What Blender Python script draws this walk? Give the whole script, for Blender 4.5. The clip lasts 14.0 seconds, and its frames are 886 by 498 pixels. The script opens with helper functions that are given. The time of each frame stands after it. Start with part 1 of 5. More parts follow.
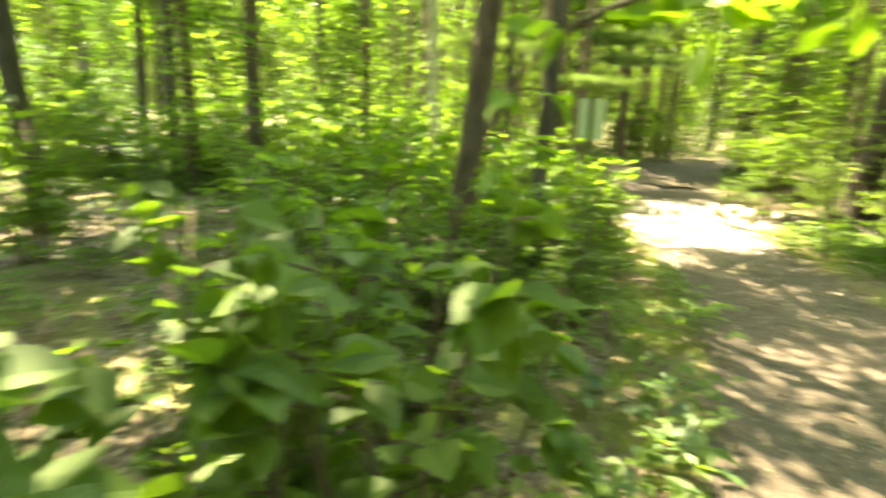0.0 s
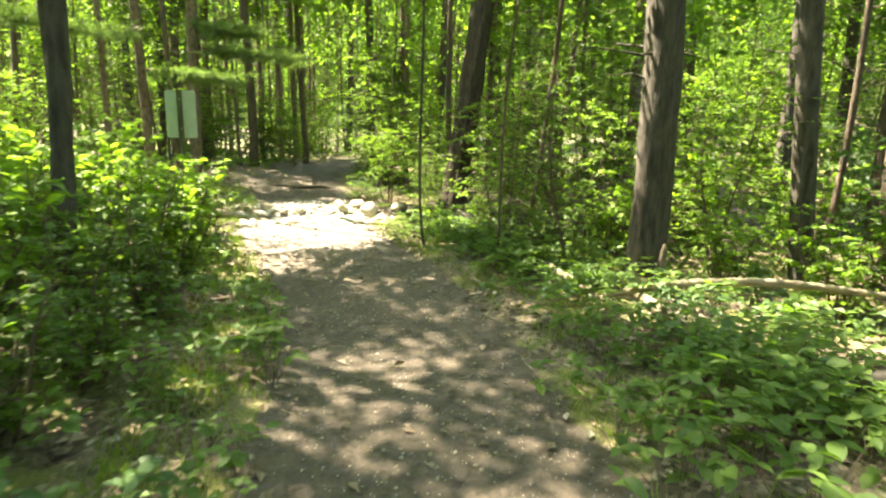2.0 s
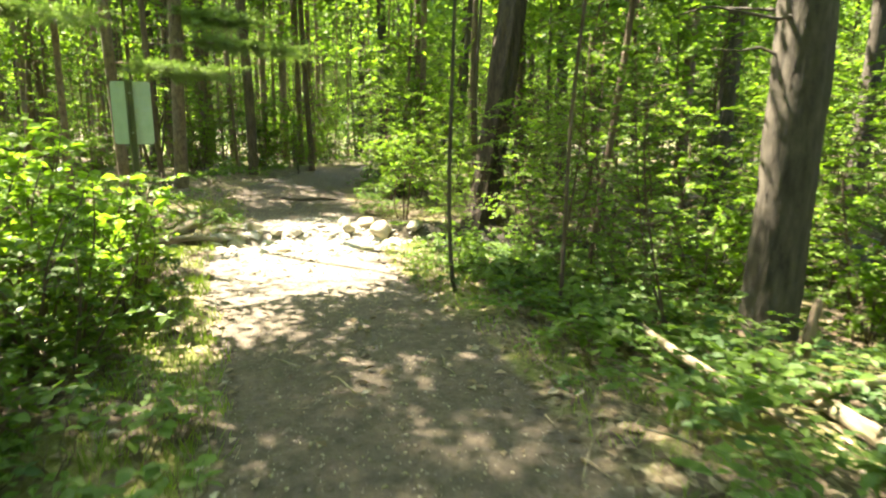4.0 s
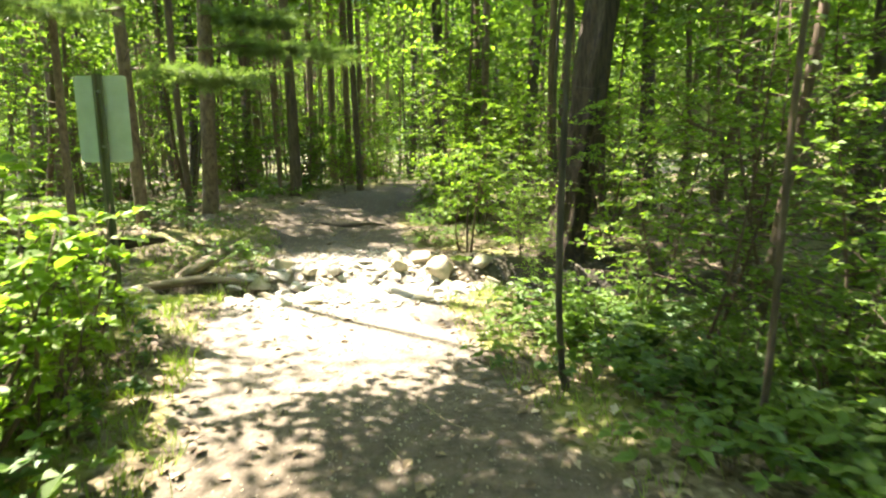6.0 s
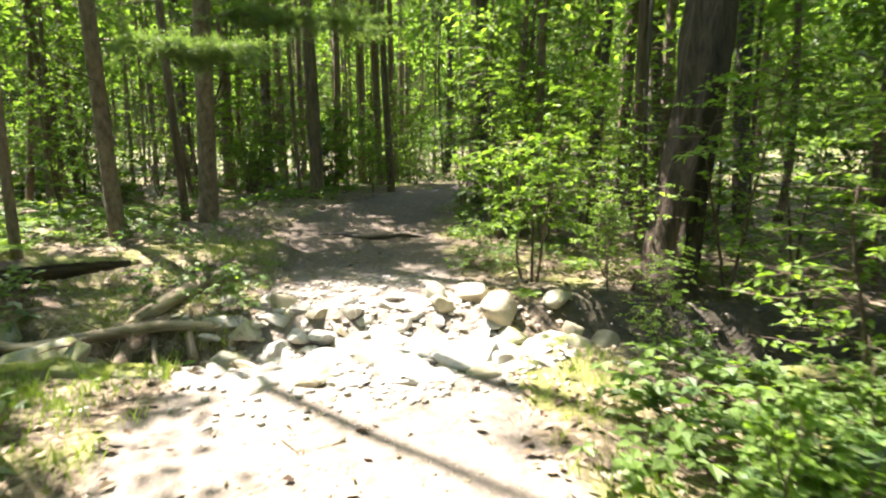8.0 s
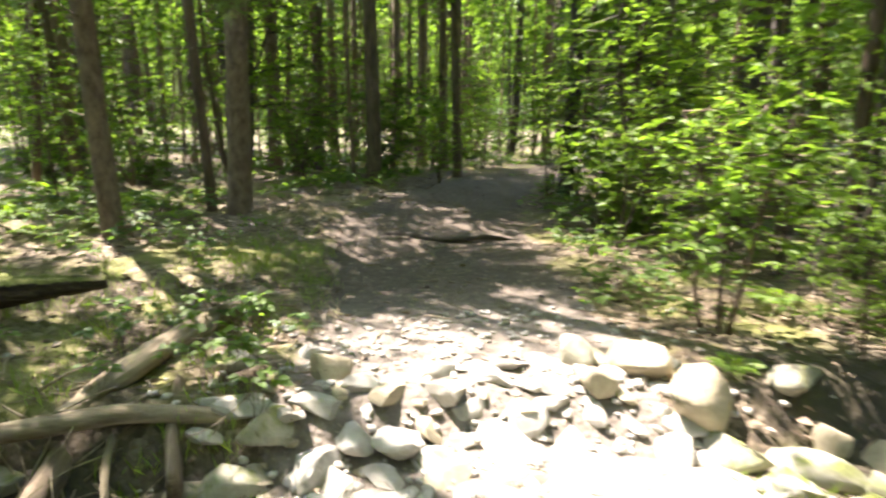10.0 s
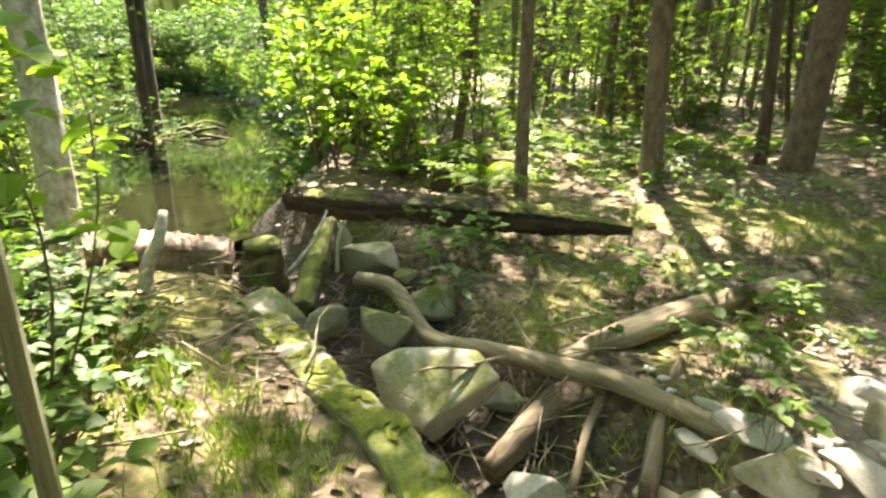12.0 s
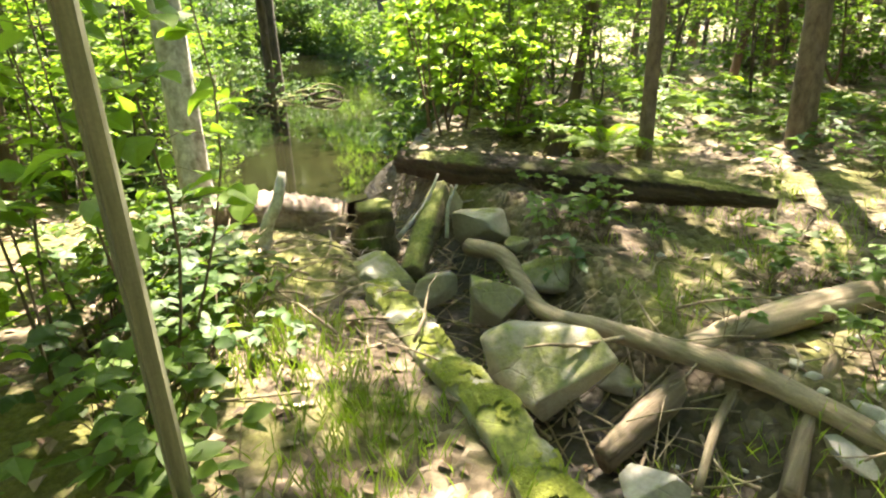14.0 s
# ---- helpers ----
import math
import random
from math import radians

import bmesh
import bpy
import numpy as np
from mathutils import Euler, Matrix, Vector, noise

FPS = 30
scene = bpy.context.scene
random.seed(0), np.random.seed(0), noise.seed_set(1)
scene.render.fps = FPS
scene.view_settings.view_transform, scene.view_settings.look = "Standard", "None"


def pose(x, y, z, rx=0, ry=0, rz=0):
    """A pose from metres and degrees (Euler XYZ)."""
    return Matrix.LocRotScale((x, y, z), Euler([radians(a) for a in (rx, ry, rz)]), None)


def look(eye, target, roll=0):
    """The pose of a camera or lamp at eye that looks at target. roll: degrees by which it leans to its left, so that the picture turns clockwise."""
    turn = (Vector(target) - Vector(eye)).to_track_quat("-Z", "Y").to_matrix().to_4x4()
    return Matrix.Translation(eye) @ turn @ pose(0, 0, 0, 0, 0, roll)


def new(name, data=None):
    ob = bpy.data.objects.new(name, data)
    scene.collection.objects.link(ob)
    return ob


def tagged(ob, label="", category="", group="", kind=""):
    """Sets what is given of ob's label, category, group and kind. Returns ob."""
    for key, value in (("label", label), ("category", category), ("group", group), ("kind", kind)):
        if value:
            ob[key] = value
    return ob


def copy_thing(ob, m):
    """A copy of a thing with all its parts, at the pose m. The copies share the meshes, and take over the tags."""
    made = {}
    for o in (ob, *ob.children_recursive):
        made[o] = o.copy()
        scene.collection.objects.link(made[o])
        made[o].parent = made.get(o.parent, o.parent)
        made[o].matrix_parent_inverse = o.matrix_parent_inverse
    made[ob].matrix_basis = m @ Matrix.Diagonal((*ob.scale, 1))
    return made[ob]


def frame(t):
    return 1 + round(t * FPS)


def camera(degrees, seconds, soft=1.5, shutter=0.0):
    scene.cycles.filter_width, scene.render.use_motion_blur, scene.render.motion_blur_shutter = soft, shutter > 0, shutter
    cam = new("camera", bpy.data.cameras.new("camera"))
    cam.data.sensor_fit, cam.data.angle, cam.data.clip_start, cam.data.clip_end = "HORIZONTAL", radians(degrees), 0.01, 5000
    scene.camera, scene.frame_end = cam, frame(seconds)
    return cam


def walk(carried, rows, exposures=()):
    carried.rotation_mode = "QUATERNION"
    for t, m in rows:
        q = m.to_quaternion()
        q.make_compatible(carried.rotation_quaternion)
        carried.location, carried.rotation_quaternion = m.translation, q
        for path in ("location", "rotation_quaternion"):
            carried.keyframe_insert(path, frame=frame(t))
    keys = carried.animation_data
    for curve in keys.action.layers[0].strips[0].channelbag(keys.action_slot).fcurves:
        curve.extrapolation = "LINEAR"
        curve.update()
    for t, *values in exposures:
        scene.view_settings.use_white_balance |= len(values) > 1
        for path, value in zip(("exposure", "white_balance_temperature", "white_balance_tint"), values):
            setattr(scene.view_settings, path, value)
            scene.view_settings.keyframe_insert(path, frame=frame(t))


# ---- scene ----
cam = camera(75.8, 14.0, soft=2.2, shutter=0.5)
PATH = [
    (0, (1.304, 1.117, 1.495), (1.256, 3.065, 1.046), 1.94),
    (0.5, (1.591, 1.193, 1.450), (2.183, 3.059, 1.040), 1.25),
    (1, (1.807, 1.266, 1.467), (2.687, 3.019, 1.072), 1.34),
    (1.5, (2.023, 1.473, 1.418), (2.999, 3.171, 1.017), 1.25),
    (2, (2.274, 1.757, 1.385), (3.288, 3.434, 0.982), 1.06),
    (2.2, (2.392, 1.879, 1.366), (3.408, 3.554, 0.967), 0.66),
    (4.3, (3.154, 3.783, 1.380), (4.109, 5.497, 0.991), 0.75),
    (4.5, (3.224, 3.967, 1.387), (4.157, 5.694, 1.003), 0.65),
    (5, (3.407, 4.410, 1.371), (4.314, 6.152, 0.996), 0.05),
    (5.5, (3.543, 4.801, 1.328), (4.409, 6.567, 0.967), -0.15),
    (6, (3.716, 5.236, 1.318), (4.539, 7.028, 0.981), -0.15),
    (6.5, (3.890, 5.640, 1.316), (4.678, 7.450, 0.995), -0.64),
    (7, (4.002, 6.112, 1.293), (4.764, 7.932, 0.974), -0.34),
    (7.2, (4.057, 6.293, 1.288), (4.809, 8.118, 0.969), -0.24),
    (9.3, (4.516, 8.501, 1.257), (5.216, 10.333, 0.866), -0.06),
    (9.5, (4.489, 8.700, 1.235), (5.190, 10.533, 0.845), 0.24),
    (10, (4.494, 9.129, 1.199), (5.061, 11.004, 0.795), 0.76),
    (10.5, (4.487, 9.467, 1.174), (4.596, 11.419, 0.755), 1.54),
    (11, (4.427, 9.577, 1.159), (3.950, 11.455, 0.662), 1.61),
    (11.5, (4.390, 9.617, 1.157), (3.496, 11.314, 0.590), 0.95),
    (12, (4.383, 9.653, 1.169), (3.317, 11.233, 0.564), 0.14),
    (12.5, (4.340, 9.693, 1.163), (3.137, 11.157, 0.523), -0.99),
    (13, (4.321, 9.705, 1.165), (3.037, 11.080, 0.487), -1.91),
    (13.5, (4.302, 9.713, 1.160), (2.980, 11.041, 0.461), -2.01),
    (14, (4.278, 9.724, 1.153), (2.955, 11.038, 0.430), -1.60),
]
walk(cam, [(t, look(eye, target, roll)) for t, eye, target, roll in PATH], [(0, 3.95, 9800, 2), (0.6, 3.65, 8800, 1), (1.5, 3.42, 7900, 5), (4.5, 3.32, 7700, 5), (7, 3.08, 7000, 12), (9.5, 2.8, 6600, 20), (11, 3.14, 7300, 19), (14, 3.22, 7500, 15)])

# ---- world and sun ----
SUN_AZ, SUN_EL = radians(-30), radians(60)
TOWARD_SUN = Vector((math.sin(SUN_AZ) * math.cos(SUN_EL), math.cos(SUN_AZ) * math.cos(SUN_EL), math.sin(SUN_EL)))
world = bpy.data.worlds.new("sky")
scene.world = world
world.use_nodes = True
wn = world.node_tree.nodes
sky = wn.new("ShaderNodeTexSky")
sky.sky_type, sky.sun_disc, sky.sun_elevation, sky.sun_rotation = "NISHITA", False, SUN_EL, SUN_AZ
world.node_tree.links.new(sky.outputs[0], wn["Background"].inputs[0])
wn["Background"].inputs[1].default_value = 0.15
sun = new("sun", bpy.data.lights.new("sun", "SUN"))
sun.data.energy, sun.data.angle, sun.data.color = 5.0, radians(0.53), (1, 0.95, 0.86)
sun.matrix_world = look(TOWARD_SUN * 60, (0, 0, 0))

# ---- materials ----
rng = np.random.default_rng(7)


class Nodes:
    """A short way to write node trees."""

    def __init__(self, name):
        self.mat = bpy.data.materials.new(name)
        self.mat.use_nodes = True
        self.tree = self.mat.node_tree
        self.bsdf = self.tree.nodes["Principled BSDF"]
        self.out = self.tree.nodes["Material Output"]

    def put(self, where, value):
        if isinstance(value, bpy.types.NodeSocket):
            self.tree.links.new(value, where)
        elif isinstance(value, tuple) and len(value) == 3 and where.type == "RGBA":
            where.default_value = (*value, 1)
        else:
            where.default_value = value

    def node(self, kind, ins=(), **props):
        n = self.tree.nodes.new("ShaderNode" + kind)
        for k, v in props.items():
            setattr(n, k, v)
        for k, v in dict(ins).items():
            self.put(n.inputs[k], v)
        return n

    def coords(self, scale=(1, 1, 1), world_space=False):
        src = self.node("NewGeometry").outputs["Position"] if world_space else self.node("TexCoord").outputs["Object"]
        return self.node("Mapping", {"Vector": src, "Scale": scale}).outputs[0]

    def noise(self, vec, scale, detail=5.0, rough=0.6):
        return self.node("TexNoise", {"Vector": vec, "Scale": scale, "Detail": detail, "Roughness": rough}).outputs["Fac"]

    def ramp(self, fac, *stops):
        r = self.node("ValToRGB", {"Fac": fac})
        e = r.color_ramp.elements
        while len(e) < len(stops):
            e.new(0.5)
        for el, (p, c) in zip(e, stops):
            el.position = p
            el.color = (c, c, c, 1) if isinstance(c, float) else (*c, 1)
        return r.outputs[0]

    def mix(self, fac, a, b, blend="MIX"):
        m = self.node("Mix", data_type="RGBA", blend_type=blend)
        for k, v in ((0, fac), (6, a), (7, b)):
            self.put(m.inputs[k], v)
        return m.outputs[2]

    def bump(self, height, strength=0.5, distance=0.02):
        b = self.node("Bump", {"Height": height, "Strength": strength, "Distance": distance})
        self.put(self.bsdf.inputs["Normal"], b.outputs[0])

    def set(self, color, rough=0.8, **ins):
        self.put(self.bsdf.inputs["Base Color"], color)
        self.put(self.bsdf.inputs["Roughness"], rough)
        for k, v in ins.items():
            self.put(self.bsdf.inputs[k.replace("_", " ")], v)
        return self.mat


def leaf_material(name, dark, light, through_amount=0.45, rough=0.56):
    """Thin leaves: gloss on the face and sunlight coming through."""
    n = Nodes(name)
    isl = n.node("NewGeometry").outputs["Random Per Island"]
    obj = n.node("ObjectInfo").outputs["Random"]
    col = n.mix(isl, dark, light)
    col = n.mix(obj, col, n.mix(0.5, col, light))
    vein = n.noise(n.coords(), 60.0, 2.0)
    col = n.mix(0.25, col, n.ramp(vein, (0.3, (0.4, 0.4, 0.3)), (0.7, (1.0, 1.0, 1.0))), "MULTIPLY")
    n.set(col, rough)
    glow = n.mix(1.0, col, (1.36, 1.45, 0.56), "MULTIPLY")
    tr = n.node("BsdfTranslucent", {"Color": glow})
    mx = n.node("MixShader", {0: through_amount, 1: n.bsdf.outputs[0], 2: tr.outputs[0]})
    n.put(n.out.inputs[0], mx.outputs[0])
    return n.mat


LEAF_BRIGHT = leaf_material("leaf_bright", (0.115, 0.205, 0.03), (0.22, 0.35, 0.065), 0.56)
LEAF_MID = leaf_material("leaf_mid", (0.068, 0.13, 0.025), (0.14, 0.228, 0.05), 0.54)
LEAF_DEEP = leaf_material("leaf_deep", (0.045, 0.095, 0.03), (0.09, 0.165, 0.052), 0.40)
LEAF_FERN = leaf_material("leaf_fern", (0.10, 0.18, 0.025), (0.20, 0.31, 0.04), 0.5, 0.55)
GRASS = leaf_material("grass_blade", (0.12, 0.20, 0.03), (0.26, 0.36, 0.07), 0.45, 0.5)
NEEDLE = leaf_material("pine_needle", (0.10, 0.165, 0.07), (0.20, 0.28, 0.13), 0.5, 0.45)


def bark(name, dark, light, stretch=0.25, scale=14.0, depth=0.03, moss=0.0, strength=0.9, top=0.0):
    n = Nodes(name)
    v = n.coords((1, 1, stretch))
    ridge = n.noise(v, scale, 6.0, 0.65)
    fine = n.noise(n.coords(), scale * 5, 3.0)
    big = n.noise(n.coords(), 1.7, 3.0)
    col = n.ramp(ridge, (0.32, dark), (0.68, light))
    col = n.mix(n.ramp(big, (0.35, 0.0), (0.7, 0.6)), col, n.mix(0.5, col, dark))
    col = n.mix(0.3, col, n.ramp(fine, (0.3, (0.35, 0.33, 0.3)), (0.7, (1.0, 1.0, 1.0))), "MULTIPLY")
    if moss:
        patch = n.ramp(n.noise(n.coords(), 5.0, 6.0), (0.62 - moss, 0.0), (0.72 - moss * 0.6, 0.85))
        col = n.mix(patch, col, (0.12, 0.16, 0.03))
    if top:
        up = n.node("SeparateXYZ", {0: n.node("NewGeometry").outputs["Normal"]}).outputs[2]
        cover = n.node("Math", {0: n.ramp(up, (0.35, 0.0), (0.75, 1.0)), 1: n.ramp(big, (0.62 - top, 0.0), (0.72 - top, 0.9))}, operation="MULTIPLY").outputs[0]
        col = n.mix(cover, col, n.ramp(fine, (0.3, (0.07, 0.085, 0.015)), (0.7, (0.19, 0.21, 0.04))))
    n.bump(ridge, strength, depth)
    return n.set(col, 0.9)


BARK_GREY = bark("bark_grey", (0.03, 0.024, 0.018), (0.135, 0.112, 0.088))
BARK_BROWN = bark("bark_brown", (0.05, 0.035, 0.025), (0.20, 0.14, 0.10))
BARK_PINE = bark("bark_pine", (0.09, 0.06, 0.045), (0.30, 0.22, 0.16), 0.5, 20.0, 0.02)
BARK_SHREDDED = bark("bark_shredded", (0.015, 0.011, 0.008), (0.11, 0.075, 0.05), 0.08, 22.0, 0.04, 0.0, 1.0)
BARK_PALE = bark("bark_pale", (0.20, 0.18, 0.14), (0.72, 0.70, 0.64), 0.8, 17.0, 0.012, 0.02)
TWIG = bark("twig_bark", (0.07, 0.05, 0.035), (0.20, 0.15, 0.10), 0.3, 30.0, 0.006)
DEADWOOD = bark("weathered_wood", (0.13, 0.10, 0.06), (0.40, 0.33, 0.23), 0.12, 26.0, 0.012, 0.04)
SPLITWOOD = bark("split_wood", (0.085, 0.06, 0.04), (0.33, 0.255, 0.175), 0.07, 24.0, 0.02)
ROTTEN = bark("rotten_wood", (0.018, 0.013, 0.01), (0.11, 0.075, 0.05), 0.15, 16.0, 0.05, 0.0, 1.0, 0.2)
PINKWOOD = bark("crumbling_wood", (0.12, 0.08, 0.06), (0.46, 0.36, 0.30), 0.4, 12.0, 0.04, 0.0, 1.0)
MOSSWOOD = bark("mossy_wood", (0.06, 0.05, 0.03), (0.18, 0.15, 0.08), 0.2, 16.0, 0.03, 0.1, 0.9, 0.3)


def stone(name, dark, light, moss=0.0, rough=0.8):
    n = Nodes(name)
    v = n.coords()
    big, fine = n.noise(v, 2.6, 5.0), n.noise(v, 38.0, 5.0, 0.7)
    rand = n.node("ObjectInfo").outputs["Random"]
    col = n.ramp(big, (0.3, dark), (0.7, light))
    col = n.mix(n.ramp(rand, (0.0, 0.0), (1.0, 0.5)), col, n.mix(0.5, dark, (0.36, 0.33, 0.25)))
    col = n.mix(0.45, col, n.ramp(fine, (0.35, (0.5, 0.48, 0.45)), (0.65, (1.0, 1.0, 1.0))), "MULTIPLY")
    crack = n.node("TexVoronoi", {"Vector": v, "Scale": 4.0}, feature="DISTANCE_TO_EDGE").outputs["Distance"]
    if moss:
        up = n.node("SeparateXYZ", {0: n.node("NewGeometry").outputs["Normal"]}).outputs[2]
        m = n.node("Math", {0: up, 1: n.ramp(n.noise(n.coords((1, 1, 1), True), 5.0, 6.0), (0.5 - moss, 0.0), (0.6 - moss, 1.0))}, operation="MULTIPLY").outputs[0]
        green = n.ramp(n.noise(n.coords((1, 1, 1), True), 45.0, 4.0), (0.3, (0.07, 0.085, 0.015)), (0.7, (0.20, 0.225, 0.035)))
        col = n.mix(m, col, green)
    h = n.node("Math", {0: fine, 1: n.ramp(crack, (0.0, 0.35), (0.015, 0.6))}, operation="ADD").outputs[0]
    n.bump(h, 0.5, 0.012)
    return n.set(col, rough)


ROCK = stone("pale_stone", (0.30, 0.285, 0.255), (0.53, 0.505, 0.455))
ROCK_TAN = stone("tan_stone", (0.24, 0.20, 0.13), (0.46, 0.40, 0.28))
ROCK_MOSSY = stone("mossy_stone", (0.21, 0.20, 0.15), (0.43, 0.41, 0.33), 0.01)
ROCK_LEDGE = stone("ledge_stone", (0.20, 0.18, 0.14), (0.40, 0.38, 0.30), 0.09)


def ground_material():
    n = Nodes("forest_floor")
    v = n.coords((1, 1, 1), True)
    path = n.node("Attribute", attribute_name="trodden").outputs["Fac"]
    wet = n.node("Attribute", attribute_name="mud").outputs["Fac"]
    sun_pale = n.node("Attribute", attribute_name="sun_pale").outputs["Fac"]
    edge = n.noise(v, 3.2, 6.0, 0.65)
    fine = n.noise(v, 70.0, 5.0, 0.7)
    mid = n.noise(v, 11.0, 5.0)
    cells = n.node("TexVoronoi", {"Vector": v, "Scale": 26.0, "Randomness": 1.0})
    litter = n.ramp(n.node("SeparateColor", {0: cells.outputs["Color"]}).outputs[0],
                    (0.0, (0.05, 0.036, 0.022)), (0.45, (0.12, 0.088, 0.054)), (0.8, (0.19, 0.145, 0.095)), (1.0, (0.29, 0.235, 0.17)))
    litter = n.mix(0.5, litter, n.ramp(fine, (0.3, (0.3, 0.27, 0.22)), (0.7, (1.0, 1.0, 1.0))), "MULTIPLY")
    dirt = n.ramp(mid, (0.3, (0.056, 0.042, 0.031)), (0.7, (0.14, 0.108, 0.08)))
    dirt = n.mix(0.55, dirt, n.ramp(fine, (0.33, (0.36, 0.31, 0.27)), (0.66, (1.0, 1.0, 1.0))), "MULTIPLY")
    # lighter dirt tone that paints the sunlight of the crossing into the colour
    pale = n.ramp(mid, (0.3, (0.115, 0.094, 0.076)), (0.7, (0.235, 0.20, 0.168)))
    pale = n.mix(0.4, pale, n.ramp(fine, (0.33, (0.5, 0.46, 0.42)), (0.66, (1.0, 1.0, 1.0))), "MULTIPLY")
    dirt = n.mix(sun_pale, dirt, pale)
    pebble = n.node("TexVoronoi", {"Vector": v, "Scale": 48.0})
    spots = n.ramp(pebble.outputs["Distance"], (0.16, 1.0), (0.24, 0.0))
    few = n.ramp(n.node("SeparateColor", {0: pebble.outputs["Color"]}).outputs[1], (0.72, 0.0), (0.76, 1.0))
    dirt = n.mix(n.node("Math", {0: spots, 1: few}, operation="MULTIPLY").outputs[0], dirt, (0.34, 0.30, 0.24))
    moss = n.ramp(n.noise(v, 1.3, 6.0, 0.62), (0.47, 0.0), (0.60, 0.8))
    green = n.ramp(fine, (0.3, (0.07, 0.08, 0.015)), (0.7, (0.20, 0.205, 0.04)))
    soil = n.mix(moss, litter, green)
    fac = n.node("Math", {0: path, 1: n.node("Math", {0: edge, 1: 0.5}, operation="SUBTRACT").outputs[0]}, operation="ADD").outputs[0]
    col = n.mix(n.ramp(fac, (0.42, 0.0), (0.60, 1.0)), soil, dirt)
    col = n.mix(wet, col, n.ramp(mid, (0.3, (0.02, 0.016, 0.01)), (0.7, (0.06, 0.048, 0.03))))
    h = n.mix(0.5, n.ramp(cells.outputs["Distance"], (0.0, 1.0), (0.6, 0.0)), n.mix(0.5, fine, mid))
    n.bump(h, 0.6, 0.03)
    return n.set(col, n.ramp(wet, (0.0, 0.92), (1.0, 0.7)))


GROUND = ground_material()


def litter_leaf():
    n = Nodes("fallen_leaf")
    isl = n.node("NewGeometry").outputs["Random Per Island"]
    n.bump(n.noise(n.coords(), 90.0), 0.3, 0.004)
    return n.set(n.ramp(isl, (0.0, (0.08, 0.05, 0.032)), (0.5, (0.19, 0.132, 0.08)), (0.85, (0.30, 0.23, 0.16)), (1.0, (0.38, 0.33, 0.27))), 0.7)


FALLEN = litter_leaf()


def plain(name, color, rough, metallic=0.0, spots=(0.5, 0.5, 0.5), scale=20.0, amount=0.3):
    n = Nodes(name)
    dirt = n.ramp(n.noise(n.coords(), scale, 6.0), (0.35, spots), (0.65, (1.0, 1.0, 1.0)))
    n.bump(n.noise(n.coords(), scale * 4), 0.15, 0.002)
    return n.set(n.mix(amount, color, dirt, "MULTIPLY"), rough, Metallic=metallic)


SIGN_BACK = plain("sign_back_metal", (0.56, 0.62, 0.54), 0.5, 0.0, (0.7, 0.75, 0.65), 9.0, 0.5)
SIGN_FRONT = plain("sign_front_white", (0.8, 0.8, 0.78), 0.35)
POST_PAINT = bark("post_metal", (0.06, 0.075, 0.04), (0.24, 0.24, 0.13), 0.06, 34.0, 0.002, 0.0, 0.3)
STEEL = plain("bolt_steel", (0.4, 0.4, 0.38), 0.4, 0.9)


def water_material():
    n = Nodes("pond_water")
    n.bump(n.noise(n.coords((1, 1, 1), True), 2.5, 3.0), 0.02, 0.02)
    return n.set(n.ramp(n.noise(n.coords((1, 1, 1), True), 0.5, 4.0), (0.3, (0.006, 0.007, 0.004)), (0.7, (0.016, 0.016, 0.007))), 0.04, IOR=1.33)


WATER = water_material()


# lit and dark patches of foliage painted in colour, glowing on their own
def far_woods_glow():
    n = Nodes("far_woods_glow")
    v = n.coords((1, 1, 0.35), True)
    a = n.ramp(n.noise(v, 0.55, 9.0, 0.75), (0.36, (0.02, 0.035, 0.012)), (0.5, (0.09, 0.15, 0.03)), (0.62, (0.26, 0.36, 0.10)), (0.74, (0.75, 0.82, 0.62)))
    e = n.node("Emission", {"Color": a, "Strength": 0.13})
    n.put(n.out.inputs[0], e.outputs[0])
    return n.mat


FAR_GLOW = far_woods_glow()

# ---- mesh helpers ----


def mesh(name, V, F, mat, smooth=False):
    """A mesh from vertex rows and face rows (all of one size)."""
    V, F = np.asarray(V, np.float32), np.asarray(F, np.int32)
    me = bpy.data.meshes.new(name)
    k = F.shape[1]
    me.vertices.add(len(V))
    me.vertices.foreach_set("co", V.ravel())
    me.loops.add(F.size)
    me.loops.foreach_set("vertex_index", F.ravel())
    me.polygons.add(len(F))
    me.polygons.foreach_set("loop_start", np.arange(0, F.size, k, dtype=np.int32))
    me.update(calc_edges=True)
    me.polygons.foreach_set("use_smooth", np.full(len(F), smooth))
    me.materials.append(mat)
    me.validate()
    return me


def join(pieces):
    """Vertex and face rows of several pieces as one."""
    Vs, Fs, k = [], [], 0
    for V, F in pieces:
        Vs.append(V)
        Fs.append(np.asarray(F) + k)
        k += len(V)
    return np.concatenate(Vs), np.concatenate(Fs)


def part(name, data, mat, parent, label="", smooth=True):
    ob = new(name, mesh(name, *data, mat, smooth))
    ob.parent = parent
    if label:
        ob["label"] = label
    return ob


def thing(name, label, category, where=(0, 0, 0), group="", kind=""):
    ob = new(name)
    ob.location = where
    return tagged(ob, label, category, group, kind)


def single(name, data, mat, label, category, where=(0, 0, 0), group="", kind="", smooth=True):
    ob = new(name, mesh(name, *data, mat, smooth))
    ob.location = where
    return tagged(ob, label, category, group, kind)


